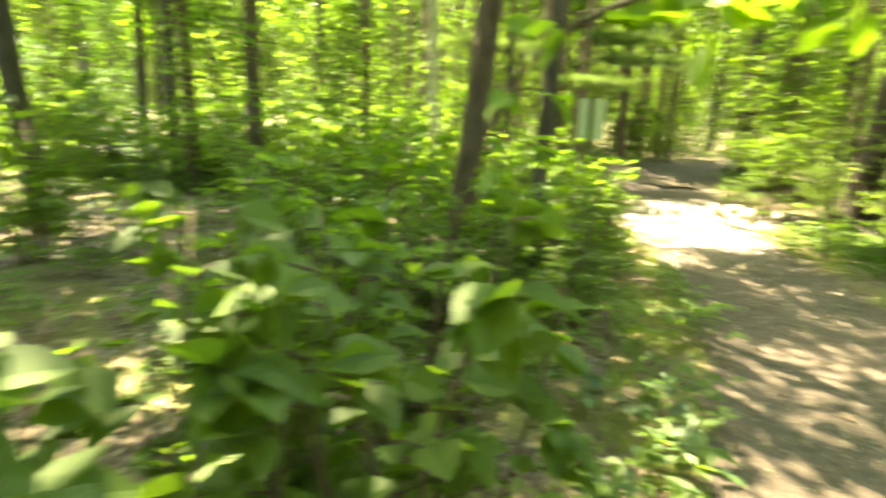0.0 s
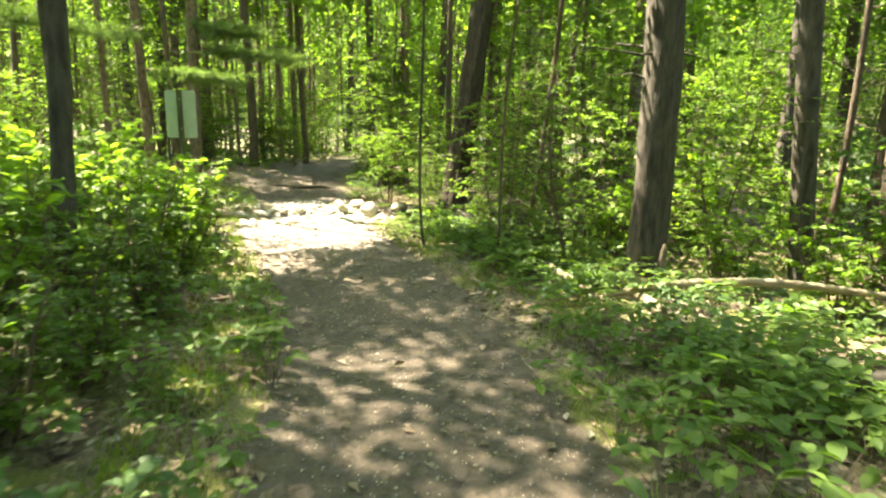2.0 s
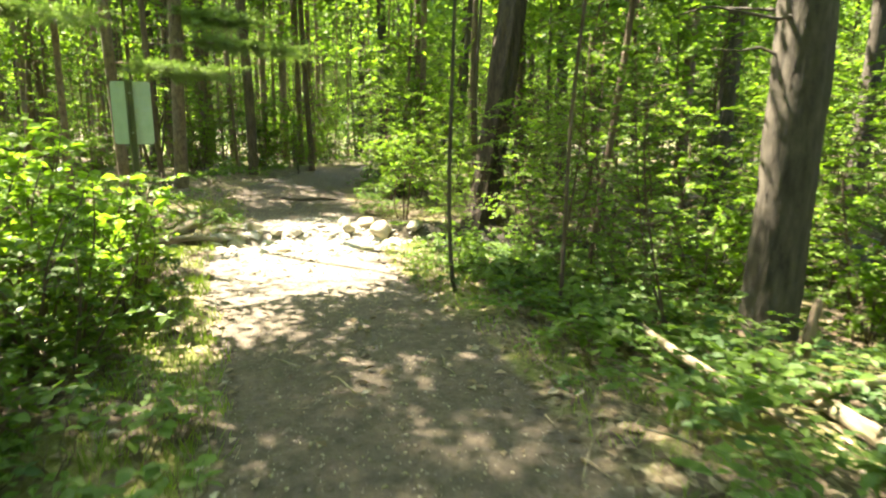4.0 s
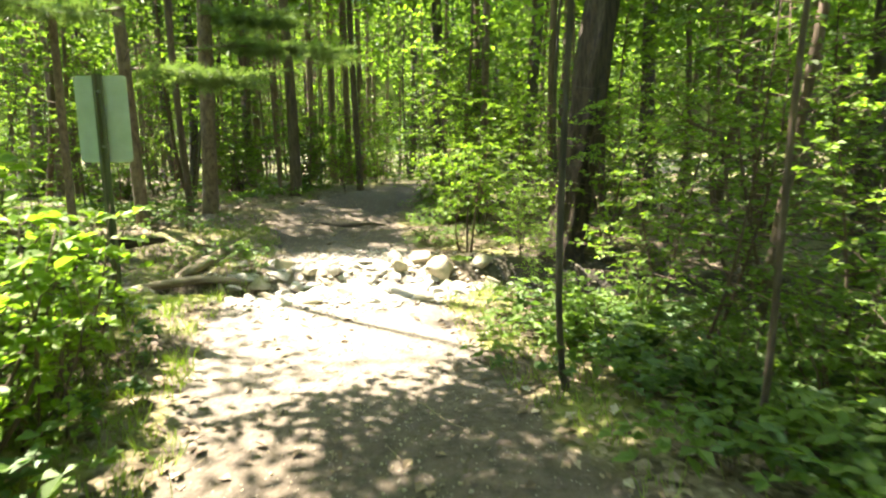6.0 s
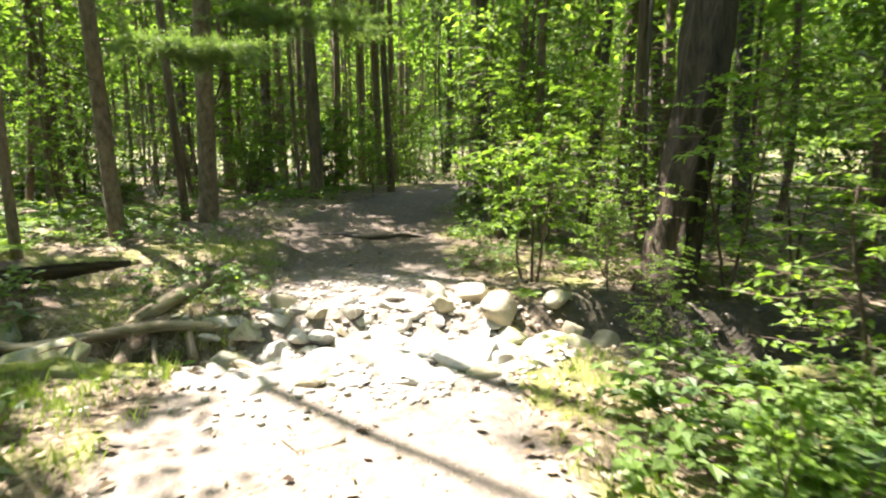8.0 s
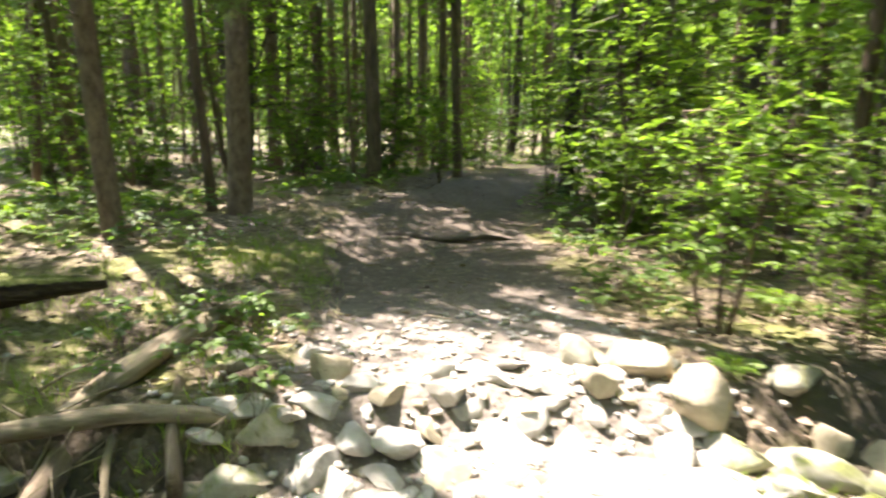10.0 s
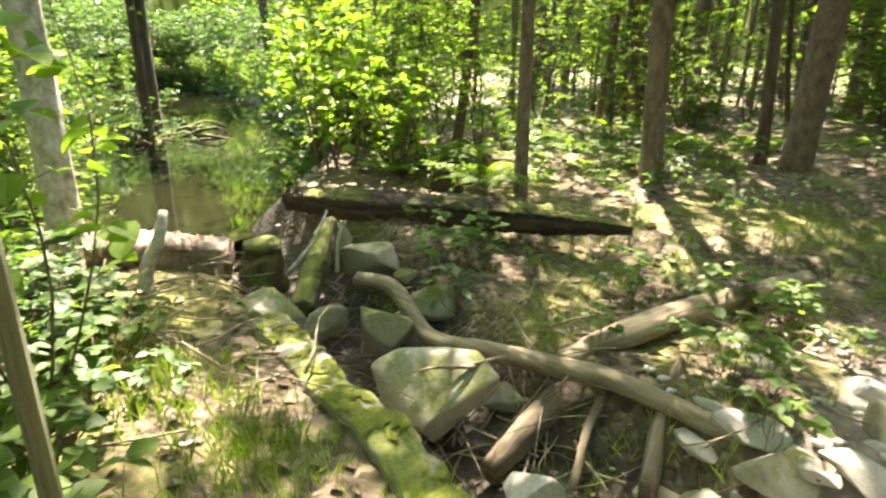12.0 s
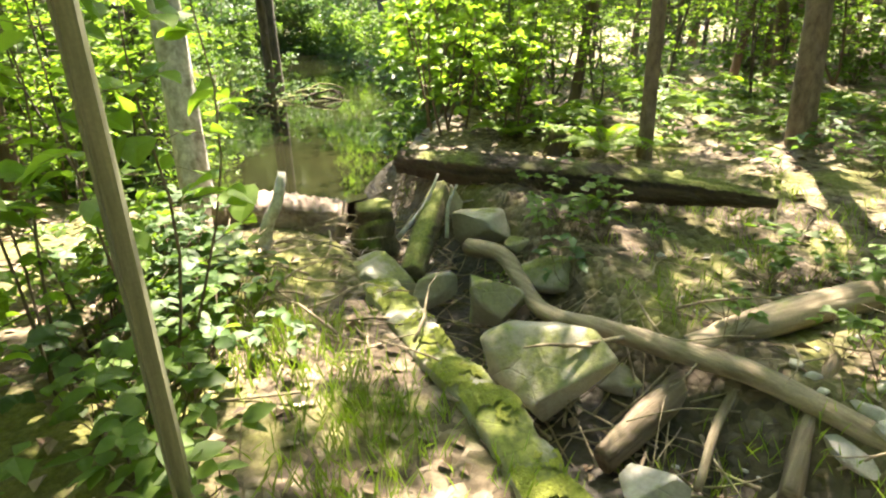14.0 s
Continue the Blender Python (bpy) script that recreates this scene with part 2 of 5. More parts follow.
def spline(points, n):
    """Catmull-Rom through rows of numbers."""
    P = np.asarray(points, float)
    P = np.vstack([2 * P[0] - P[1], P, 2 * P[-1] - P[-2]])
    out = []
    for u in np.linspace(0, len(P) - 3 - 1e-6, n):
        i = int(u)
        f = u - i
        a, b, c, d = P[i:i + 4]
        out.append(0.5 * (2 * b + (c - a) * f + (2 * a - 5 * b + 4 * c - d) * f * f + (3 * b - a - 3 * c + d) * f ** 3))
    return np.array(out)


def tube(points, radii, sides=8, rough=0.0, seed=0, ridges=0, flat=1.0):
    """A tapered limb along points, with an uneven girth and closed ends."""
    P = np.asarray(points, float)
    n = len(P)
    r = np.interp(np.linspace(0, 1, n), np.linspace(0, 1, len(radii)), radii)
    g = np.random.default_rng(seed)
    T = np.gradient(P, axis=0)
    T /= np.linalg.norm(T, axis=1)[:, None] + 1e-9
    ref = np.array([1.0, 0, 0]) if abs(T[0][0]) < 0.8 else np.array([0, 1.0, 0])
    A = np.cross(T, ref)
    A /= np.linalg.norm(A, axis=1)[:, None] + 1e-9
    B = np.cross(T, A)
    ang = np.linspace(0, 2 * np.pi, sides, endpoint=False)
    wob = 1 + rough * (g.normal(size=(n, sides)) * 0.5 + g.normal(size=(1, sides)) * 0.5)
    if ridges:
        wob *= 1 + 0.07 * np.cos(ang * ridges + np.linspace(0, 2.5, n)[:, None])
    rr = r[:, None] * wob
    V = P[:, None] + A[:, None] * (np.cos(ang) * rr)[..., None] + B[:, None] * (np.sin(ang) * rr * flat)[..., None]
    V = np.vstack([V.reshape(-1, 3), P[:1], P[-1:]])
    i, j = np.meshgrid(np.arange(n - 1), np.arange(sides), indexing="ij")
    k = (j + 1) % sides
    F = np.stack([i * sides + j, i * sides + k, (i + 1) * sides + k, (i + 1) * sides + j], -1).reshape(-1, 4)
    j = np.arange(sides)
    k = (j + 1) % sides
    e0, e1 = n * sides, n * sides + 1
    tris = np.vstack([np.stack([F[:, 0], F[:, 1], F[:, 2]], 1), np.stack([F[:, 0], F[:, 2], F[:, 3]], 1),
                      np.stack([k, j, np.full(sides, e0)], 1), np.stack([(n - 1) * sides + j, (n - 1) * sides + k, np.full(sides, e1)], 1)])
    return V, tris


def unit(a):
    return a / (np.linalg.norm(a, axis=-1, keepdims=True) + 1e-9)


def leaves(P, D, L, W, seed=0, fold=0.25, flat=0.5, oval=False):
    """Folded leaf blades at P along D, lying more or less level."""
    g = np.random.default_rng(seed)
    n = len(P)
    D = unit(D)
    up = unit(np.array([0, 0, 1.0]) + g.normal(size=(n, 3)) * flat)
    S = unit(np.cross(D, up))
    N = np.cross(S, D)
    L, W = np.broadcast_to(L, n)[:, None], np.broadcast_to(W, n)[:, None]
    if not oval:
        V = np.stack([P, P + D * L * 0.45 + S * W * 0.5 + N * W * fold, P + D * L - N * L * 0.1, P + D * L * 0.45 - S * W * 0.5 + N * W * fold], 1)
        F = np.array([[0, 1, 2], [0, 2, 3]])
    elif oval == 2:
        at = lambda t, w, up: P + D * L * t + S * W * w + N * (W * fold * up - L * 0.18 * t * t)
        V = np.stack([P, at(0.14, 0.28, 0.5), at(0.36, 0.5, 0.9), at(0.62, 0.44, 0.8), at(0.84, 0.22, 0.4), at(1.0, 0, 0), at(0.84, -0.22, 0.4), at(0.62, -0.44, 0.8), at(0.36, -0.5, 0.9), at(0.14, -0.28, 0.5), at(0.36, 0, 0), at(0.7, 0, 0)], 1)
        F = np.array([[0, 1, 10], [1, 2, 10], [2, 11, 10], [2, 3, 11], [3, 4, 11], [4, 5, 11], [0, 10, 9], [9, 10, 8], [8, 10, 11], [8, 11, 7], [7, 11, 6], [6, 11, 5]])
    else:
        V = np.stack([P, P + D * L * 0.22 + S * W * 0.42 + N * W * fold * 0.8, P + D * L * 0.62 + S * W * 0.45 + N * W * fold, P + D * L - N * L * 0.12,
                      P + D * L * 0.62 - S * W * 0.45 + N * W * fold, P + D * L * 0.22 - S * W * 0.42 + N * W * fold * 0.8, P + D * L * 0.5], 1)
        F = np.array([[0, 1, 6], [1, 2, 6], [2, 3, 6], [0, 6, 5], [5, 6, 4], [6, 3, 4]])
    k = V.shape[1]
    return V.reshape(-1, 3), (np.arange(n)[:, None, None] * k + F).reshape(-1, 3)


# ---- the lie of the land ----
TRAIL = spline([(0.6, -9, 0.85), (1.2, -3, 0.85), (2.0, 0.5, 0.82), (2.95, 2.6, 0.80), (3.75, 4.6, 0.80), (4.25, 6.3, 0.85), (4.5, 8.0, 0.92), (4.7, 9.5, 1.0), (5.3, 11.2, 0.95),
                (5.75, 13, 1.0), (6.2, 15, 1.1), (7.3, 17.5, 0.95), (9.4, 20.2, 0.85), (13, 23, 0.9), (18, 25, 0.9), (26, 27, 0.9)], 160)
BROOK = spline([(0.4, 12.1), (1.6, 11.98), (2.3, 11.76), (2.85, 11.5), (3.4, 11.3), (4.2, 11.14), (5.3, 11.0), (6.4, 10.7), (7.3, 10.6), (8.4, 10.0), (10, 9.0), (13, 7.5), (20, 5), (40, 0)], 140)
POND_C, POND_A, POND_HALF, POND_WIDE, POND_Z = np.array([-14.8, 21.0]), np.array([-0.85, 0.527]), 18.0, 3.1, -0.16


def smooth(a, b, x):
    t = np.clip((x - a) / (b - a), 0, 1)
    return t * t * (3 - 2 * t)


def near(line, x, y):
    """Distance to a line of points, and the third number there."""
    x, y = np.asarray(x, float), np.asarray(y, float)
    if x.size == 1:
        d = np.hypot(line[:, 0] - x.ravel()[0], line[:, 1] - y.ravel()[0])
        i = d.argmin()
        return np.reshape(d[i], x.shape), np.reshape(line[i, 2] if line.shape[1] > 2 else 0.0, x.shape)
    best, val = np.full(x.shape, 1e9), np.zeros(x.shape)
    for q in line:
        d = np.hypot(x - q[0], y - q[1])
        m = d < best
        best = np.where(m, d, best)
        if len(q) > 2:
            val = np.where(m, q[2], val)
    return best, val


def pond_in(x, y):
    dx, dy = x - POND_C[0], y - POND_C[1]
    u, w = dx * POND_A[0] + dy * POND_A[1], -dx * POND_A[1] + dy * POND_A[0]
    return (np.abs(u / POND_HALF) ** 2.7 + np.abs(w / POND_WIDE) ** 2.7) ** (1 / 2.7)


def height(x, y, fine=True):
    x, y = np.asarray(x, float), np.asarray(y, float)
    z = 0.28 * smooth(12.6, 15.6, y + (4.3 - x) * np.where(x < 4.3, 0.5, 0.9)) * smooth(-3, 2, x + 1)
    z = z + 0.08 * smooth(3.6, 2.0, x) - 0.3 * smooth(5.0, 8.5, x) * smooth(12.5, 9, y)
    far = np.hypot(x - 4, y - 8)
    z = z + smooth(18, 60, far) * 1.2 * smooth(1.0, 1.8, pond_in(x, y)) + smooth(60, 300, far) * 6
    d, _ = near(BROOK, x, y)
    cross = np.exp(-((x - 5.85) / 1.55) ** 4)
    z = z - (0.42 - 0.24 * cross) * smooth(0.62, 0.22, d)
    z = z - smooth(1.03, 0.92, pond_in(x, y)) * 0.85
    if fine:
        p, w = near(TRAIL, x, y)
        rough = smooth(w * 0.7, w * 1.4, p) if np.ndim(x) else float(smooth(w * 0.7, w * 1.4, p))
        wave = np.sin(x * 1.9 + 1.3 * np.sin(y * 1.1)) * np.cos(y * 2.3 + 0.8 * np.sin(x * 1.7))
        bits = np.sin(x * 7.1 + 2 * np.sin(y * 5.3)) * np.cos(y * 6.3 + 2 * np.sin(x * 4.9))
        z = z + (0.012 + 0.045 * rough) * wave + (0.004 + 0.014 * rough) * bits + 0.03 * rough
    u, v = (x - 3.13) * 0.927 - (y - 10.895) * 0.375, (x - 3.13) * 0.375 + (y - 10.895) * 0.927
    level = smooth(1.35, 0.85, np.abs(u)) * smooth(-0.65, -0.25, v) * smooth(0.2, 0.04, v)
    return z * (1 - level) + (0.010 + 0.15 * z) * level


def hz(x, y):
    return float(height(np.array([x]), np.array([y]))[0])


def axis(lo, a, b, hi, step, mid_lo, mid_hi):
    fine = np.arange(a, b, step)
    left, right = np.arange(mid_lo, a, 0.45), np.arange(b + 0.3, mid_hi, 0.45)
    return np.concatenate([left[0] - np.geomspace(0.6, left[0] - lo, 34)[::-1], left, fine, right, right[-1] + np.geomspace(0.6, hi - right[-1], 34)])


def build_ground():
    xs, ys = axis(-400, -2.5, 9.5, 400, 0.08, -34, 20), axis(-400, 0.5, 18.5, 400, 0.08, -6, 40)
    X, Y = np.meshgrid(xs, ys)
    Z = height(X, Y)
    nx, ny = len(xs), len(ys)
    i, j = np.meshgrid(np.arange(ny - 1), np.arange(nx - 1), indexing="ij")
    F = np.stack([i * nx + j, i * nx + j + 1, (i + 1) * nx + j + 1, (i + 1) * nx + j], -1).reshape(-1, 4)
    me = mesh("ground", np.stack([X, Y, Z], -1).reshape(-1, 3), F, GROUND, True)
    p, w = near(TRAIL, X, Y)
    trod = 1 - smooth(0.6, 1.35, p / w)
    d, _ = near(BROOK, X, Y)
    mud = (1 - smooth(0.25, 0.6, d / (1 + 1.4 * smooth(6.0, 7.4, X)))) * (1 - np.exp(-((X - 5.6) / 1.3) ** 4))
    # the sun patch is painted as a paler band of trail, y 7.4 to 13.6
    for name, vals in (("trodden", trod), ("sun_pale", smooth(7.4, 9.2, Y) * smooth(13.6, 12.2, Y)), ("mud", np.clip(np.maximum(mud, smooth(1.06, 0.99, pond_in(X, Y))), 0, 1))):
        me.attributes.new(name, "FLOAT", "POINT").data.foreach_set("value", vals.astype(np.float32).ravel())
    return tagged(new("ground", me), "forest floor of trodden dirt, leaf litter and moss", "ground", kind="structure")


build_ground()


def build_pond():
    a = np.linspace(0, 2 * np.pi, 96, endpoint=False)
    N = np.array([-POND_A[1], POND_A[0]])
    ca, sa = np.sign(np.cos(a)) * np.abs(np.cos(a)) ** 0.74, np.sign(np.sin(a)) * np.abs(np.sin(a)) ** 0.74
    ring = POND_C + ca[:, None] * POND_A * POND_HALF * 0.985 + sa[:, None] * N * POND_WIDE * 1.03
    V = np.vstack([np.c_[ring, np.full(96, POND_Z)], [[*POND_C, POND_Z]]])
    F = np.stack([np.arange(96), (np.arange(96) + 1) % 96, np.full(96, 96)], 1)
    single("water", (V, F), WATER, "still dark pond water mirroring the trees", "water", kind="structure")


build_pond()


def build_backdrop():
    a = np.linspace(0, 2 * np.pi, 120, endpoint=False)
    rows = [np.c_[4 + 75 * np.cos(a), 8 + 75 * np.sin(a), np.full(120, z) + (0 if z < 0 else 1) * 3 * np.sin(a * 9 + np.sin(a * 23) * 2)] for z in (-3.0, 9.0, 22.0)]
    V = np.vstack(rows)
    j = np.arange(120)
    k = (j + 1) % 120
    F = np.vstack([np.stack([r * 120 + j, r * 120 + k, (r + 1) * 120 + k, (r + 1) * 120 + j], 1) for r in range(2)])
    single("backdrop", (V, F), FAR_GLOW, "far woods closing the view all round, painted with sunlit patches and glowing", "woods", kind="structure")


build_backdrop()

# ---- plants ----


def stem_line(g, base, top, bend, n=8):
    """A bent line from base to top."""
    t = np.linspace(0, 1, n)[:, None]
    side = g.normal(size=3) * bend
    side2 = g.normal(size=3) * bend * 0.4
    return base + (top - base) * t + side * np.sin(t * np.pi) + side2 * np.sin(t * 2 * np.pi)


def leafy(seed, tall, stems, spread, twigs, per_twig, leaf, wide, clear=0.25, twig_len=0.35, oval=False, girth=0.012, flat=0.45, rise=0.35, twig_wood=True):
    """Wood and leaves of a bush or young tree that stands at the origin."""
    g = np.random.default_rng(seed)
    wood, LP, LD, LL = [], [], [], []
    for s in range(stems):
        a = g.uniform(0, 2 * np.pi)
        off = spread * np.sqrt(g.uniform(0.05, 1))
        top = np.array([np.cos(a) * off, np.sin(a) * off, tall * g.uniform(0.75, 1.0)])
        base = np.array([np.cos(a), np.sin(a), 0]) * min(0.05 * stems, 0.2) * g.uniform(0, 1)
        line = stem_line(g, base, top, 0.05 * tall)
        wood.append(tube(line if twig_wood else line[::3], [girth, girth * 0.25], 5 if twig_wood else 3, 0.05, seed))
        for k in range(twigs):
            u = clear + (1 - clear) * (k + g.uniform()) / twigs
            p = line[0] + (line[-1] - line[0]) * u
            i = u * (len(line) - 1)
            i0 = min(int(i), len(line) - 2)
            p = line[i0] + (line[i0 + 1] - line[i0]) * (i - i0)
            b = g.uniform(0, 2 * np.pi)
            d = np.array([np.cos(b), np.sin(b), g.normal(rise, 0.25)])
            ln = twig_len * g.uniform(0.5, 1.15) * (1.15 - 0.6 * u)
            q = stem_line(g, p, p + unit(d) * ln, 0.08 * ln, 5)
            q[:, 2] -= np.linspace(0, 1, 5) ** 2 * ln * 0.15
            if twig_wood:
                wood.append(tube(q[::2], [girth * 0.4, girth * 0.12], 3))
            w = g.uniform(0.15, 1, per_twig)
            idx = w * 4
            j = np.minimum(idx.astype(int), 3)
            LP.append(q[j] + (q[j + 1] - q[j]) * (idx - j)[:, None])
            side = np.cross(unit(q[-1] - q[0]), [0, 0, 1.0]) * g.choice([-1, 1], per_twig)[:, None]
            LD.append(side + unit(q[-1] - q[0]) * 0.7 + g.normal(size=(per_twig, 3)) * 0.35 - np.array([0, 0, 0.15]))
            LL.append(leaf * g.uniform(0.6, 1.25, per_twig))
    P, D, L = np.concatenate(LP), np.concatenate(LD), np.concatenate(LL)
    return join(wood), leaves(P, D, L, L * wide, seed, 0.18, flat, oval)


def bush(name, label, category, leaf_mat, wood_mat, group, **kw):
    wood, foliage = leafy(**kw)
    ob = thing(name, label, category, (0, 0, -50), group)
    tagged(part("wood", wood, wood_mat, ob), kind="stuff")
    tagged(part("foliage", foliage, leaf_mat, ob, smooth=False), kind="stuff")
    return ob


def fern_thing(seed, fronds, long):
    g = np.random.default_rng(seed)
    ob = thing("fern", "fresh green fern with arching feathery fronds", "fern", (0, 0, -50), "ferns on the forest floor")
    for f in range(fronds):
        a = 2 * np.pi * (f + g.uniform(-0.3, 0.3)) / fronds
        t = np.linspace(0, 1, 14)
        ln = long * g.uniform(0.75, 1.1)
        out = np.array([np.cos(a), np.sin(a), 0])
        line = out * (ln * 0.85 * t)[:, None] + np.array([0, 0, 1.0]) * (ln * (0.9 * t - 0.75 * t * t))[:, None]
        stalk = tube(line, [0.004, 0.001], 3)
        side = np.cross(out, [0, 0, 1.0])
        tt = np.repeat(np.linspace(0.12, 0.98, 20), 2)
        P = np.stack([np.interp(tt, t, line[:, c]) for c in range(3)], 1)
        s = np.tile([1, -1], 20)[:, None]
        D = side * s + out * 0.45 - np.array([0, 0, 0.15])
        L = ln * 0.24 * np.sin(np.clip(tt, 0, 1) * np.pi * 0.86 + 0.3)
        part("frond", join([stalk, leaves(P, D, np.maximum(L, 0.01), np.maximum(L, 0.01) * 0.32, seed + f, 0.1, 0.1)]), LEAF_FERN, ob, smooth=False)
    return ob


def cover_arrays(seed, n, tall, leaf, wide, oval=2):
    """A low plant: thin stalks, each with a few broad leaves."""
    g = np.random.default_rng(seed)
    wood, P, D, L = [], [], [], []
    for _ in range(n):
        a = g.uniform(0, 2 * np.pi)
        r = g.uniform(0.02, 0.22)
        top = np.array([np.cos(a) * r, np.sin(a) * r, tall * g.uniform(0.5, 1.1)])
        line = stem_line(g, np.array([np.cos(a), np.sin(a), 0]) * 0.02, top, 0.02, 4)
        wood.append(tube(line, [0.0025, 0.0015], 3))
        for k in range(g.integers(3, 6)):
            b = g.uniform(0, 2 * np.pi)
            P.append(top - (top * 0.25) * g.uniform(0, 1) * (k > 2))
            D.append([np.cos(b), np.sin(b), g.normal(0.0, 0.2)])
            L.append(leaf * g.uniform(0.6, 1.2))
    P, D, L = np.array(P), np.array(D), np.array(L)
    return join(wood), leaves(P, D, L, L * wide, seed, 0.15, 0.25, oval)


def scattered(pieces, spots, g):
    """Copies of vertex and face rows, turned and sized, as one."""
    out = []
    for x, y, z, s in spots:
        V, F = pieces[g.integers(len(pieces))]
        a = g.uniform(0, 2 * np.pi)
        c, si = np.cos(a) * s, np.sin(a) * s
        R = np.array([[c, -si, 0], [si, c, 0], [0, 0, s]])
        out.append((V @ R.T + [x, y, z], F))
    return join(out)


def clear_of_walk(x, y, r):
    return all(math.hypot(x - e[0], y - e[1]) > r for e in WALKED)


WALKED = spline([row[1][:2] for row in PATH], 80)


def place(proto, x, y, s=1.0, a=0.0, dz=0.0, lean=(0, 0)):
    ob = copy_thing(proto, pose(x, y, hz(x, y) + dz, lean[0], lean[1], a))
    ob.scale = (s, s, s)
    return ob


def drop_proto(*obs):
    for ob in obs:
        for o in (*ob.children_recursive, ob):
            bpy.data.objects.remove(o)


# ---- trees ----


def crown(seed, centre, size, n, leaf, wide, clumps=46, tight=0.115):
    """Leaves in many uneven clumps inside an ellipsoid."""
    g = np.random.default_rng(seed)
    C = unit(g.normal(size=(clumps, 3))) * (g.uniform(0.15, 1, (clumps, 1)) ** 0.5) * size + centre
    which = g.integers(clumps, size=n)
    spread = g.uniform(0.6, 1.5, (clumps, 1))[which]
    P = C[which] + g.normal(size=(n, 3)) * np.array(size) * tight * spread * [1, 1, 0.6]
    D = g.normal(size=(n, 3)) * [1, 1, 0.4]
    L = leaf * g.uniform(0.6, 1.3, n)
    return C, leaves(P, D, L, L * wide, seed, 0.2, 0.5)


def trunk_line(seed, tall, lean=(0.0, 0.0), bend=0.15, n=26):
    g = np.random.default_rng(seed)
    t = np.linspace(0, 1, n)
    ph = g.uniform(0, 6, 2)
    x = lean[0] * t * tall + bend * (np.sin(t * 5 + ph[0]) - np.sin(ph[0]))
    y = lean[1] * t * tall + bend * (np.sin(t * 4 + ph[1]) - np.sin(ph[1]))
    return np.stack([x, y, t ** 1.4 * tall], 1)


def trunk_data(line, girth, seed, sides=14, ridges=7, flare=1.5, rough=0.05):
    r = np.array([girth * flare, girth * 1.12, girth, girth * 0.92, girth * 0.8, girth * 0.55, girth * 0.3])
    line = np.vstack([line[:1] - [0, 0, 0.25], line])
    k = np.linspace(0, 1, len(line))
    radii = np.interp(k ** 1.4, [0, 0.015, 0.06, 0.25, 0.5, 0.8, 1.0], r)
    return tube(line, radii, sides, rough, seed, ridges)


def tree(name, label, where, tall, girth, bark_mat, leaf_mat, seed, lean=(0, 0), crown_at=0.68, crown_size=(2.6, 2.6, 2.8), n=7000, leaf=0.13, limbs=9,
         sides=14, group="", low_twigs=0, bend=0.12, rough=0.05, shift=(0, 0)):
    """A broadleaf tree: trunk, limbs and an airy crown."""
    g = np.random.default_rng(seed)
    ob = thing(name, label, "tree", where, group)
    line = trunk_line(seed, tall, lean, bend)
    part("trunk", trunk_data(line, girth, seed, sides, rough=rough), bark_mat, ob)
    top = line[-1]
    # shift carries the crown, mostly out of view, to where its shade is wanted
    centre = line[int(len(line) * crown_at ** (1 / 1.4))] + [shift[0], shift[1], 0]
    C, foliage = crown(seed, centre + [0, 0, crown_size[2] * 0.3], crown_size, n, leaf, 0.62)
    wood = []
    for c in C[:limbs * 2]:
        i = g.integers(int(len(line) * 0.6), len(line) - 1)
        wood.append(tube(stem_line(g, line[i], c, 0.15, 5), [girth * 0.28, girth * 0.05], 4))
    for _ in range(low_twigs):
        i = g.integers(int(len(line) * 0.25), int(len(line) * 0.7))
        a = g.uniform(0, 2 * np.pi)
        e = line[i] + np.array([np.cos(a), np.sin(a), g.normal(0.1, 0.25)]) * g.uniform(0.4, 1.3)
        wood.append(tube(stem_line(g, line[i], e, 0.06, 5), [girth * 0.09, girth * 0.02], 4))
    tagged(part("limb_wood", join(wood), bark_mat, ob), kind="stuff")
    tagged(part("crown", foliage, leaf_mat, ob, smooth=False), kind="stuff")
    return ob


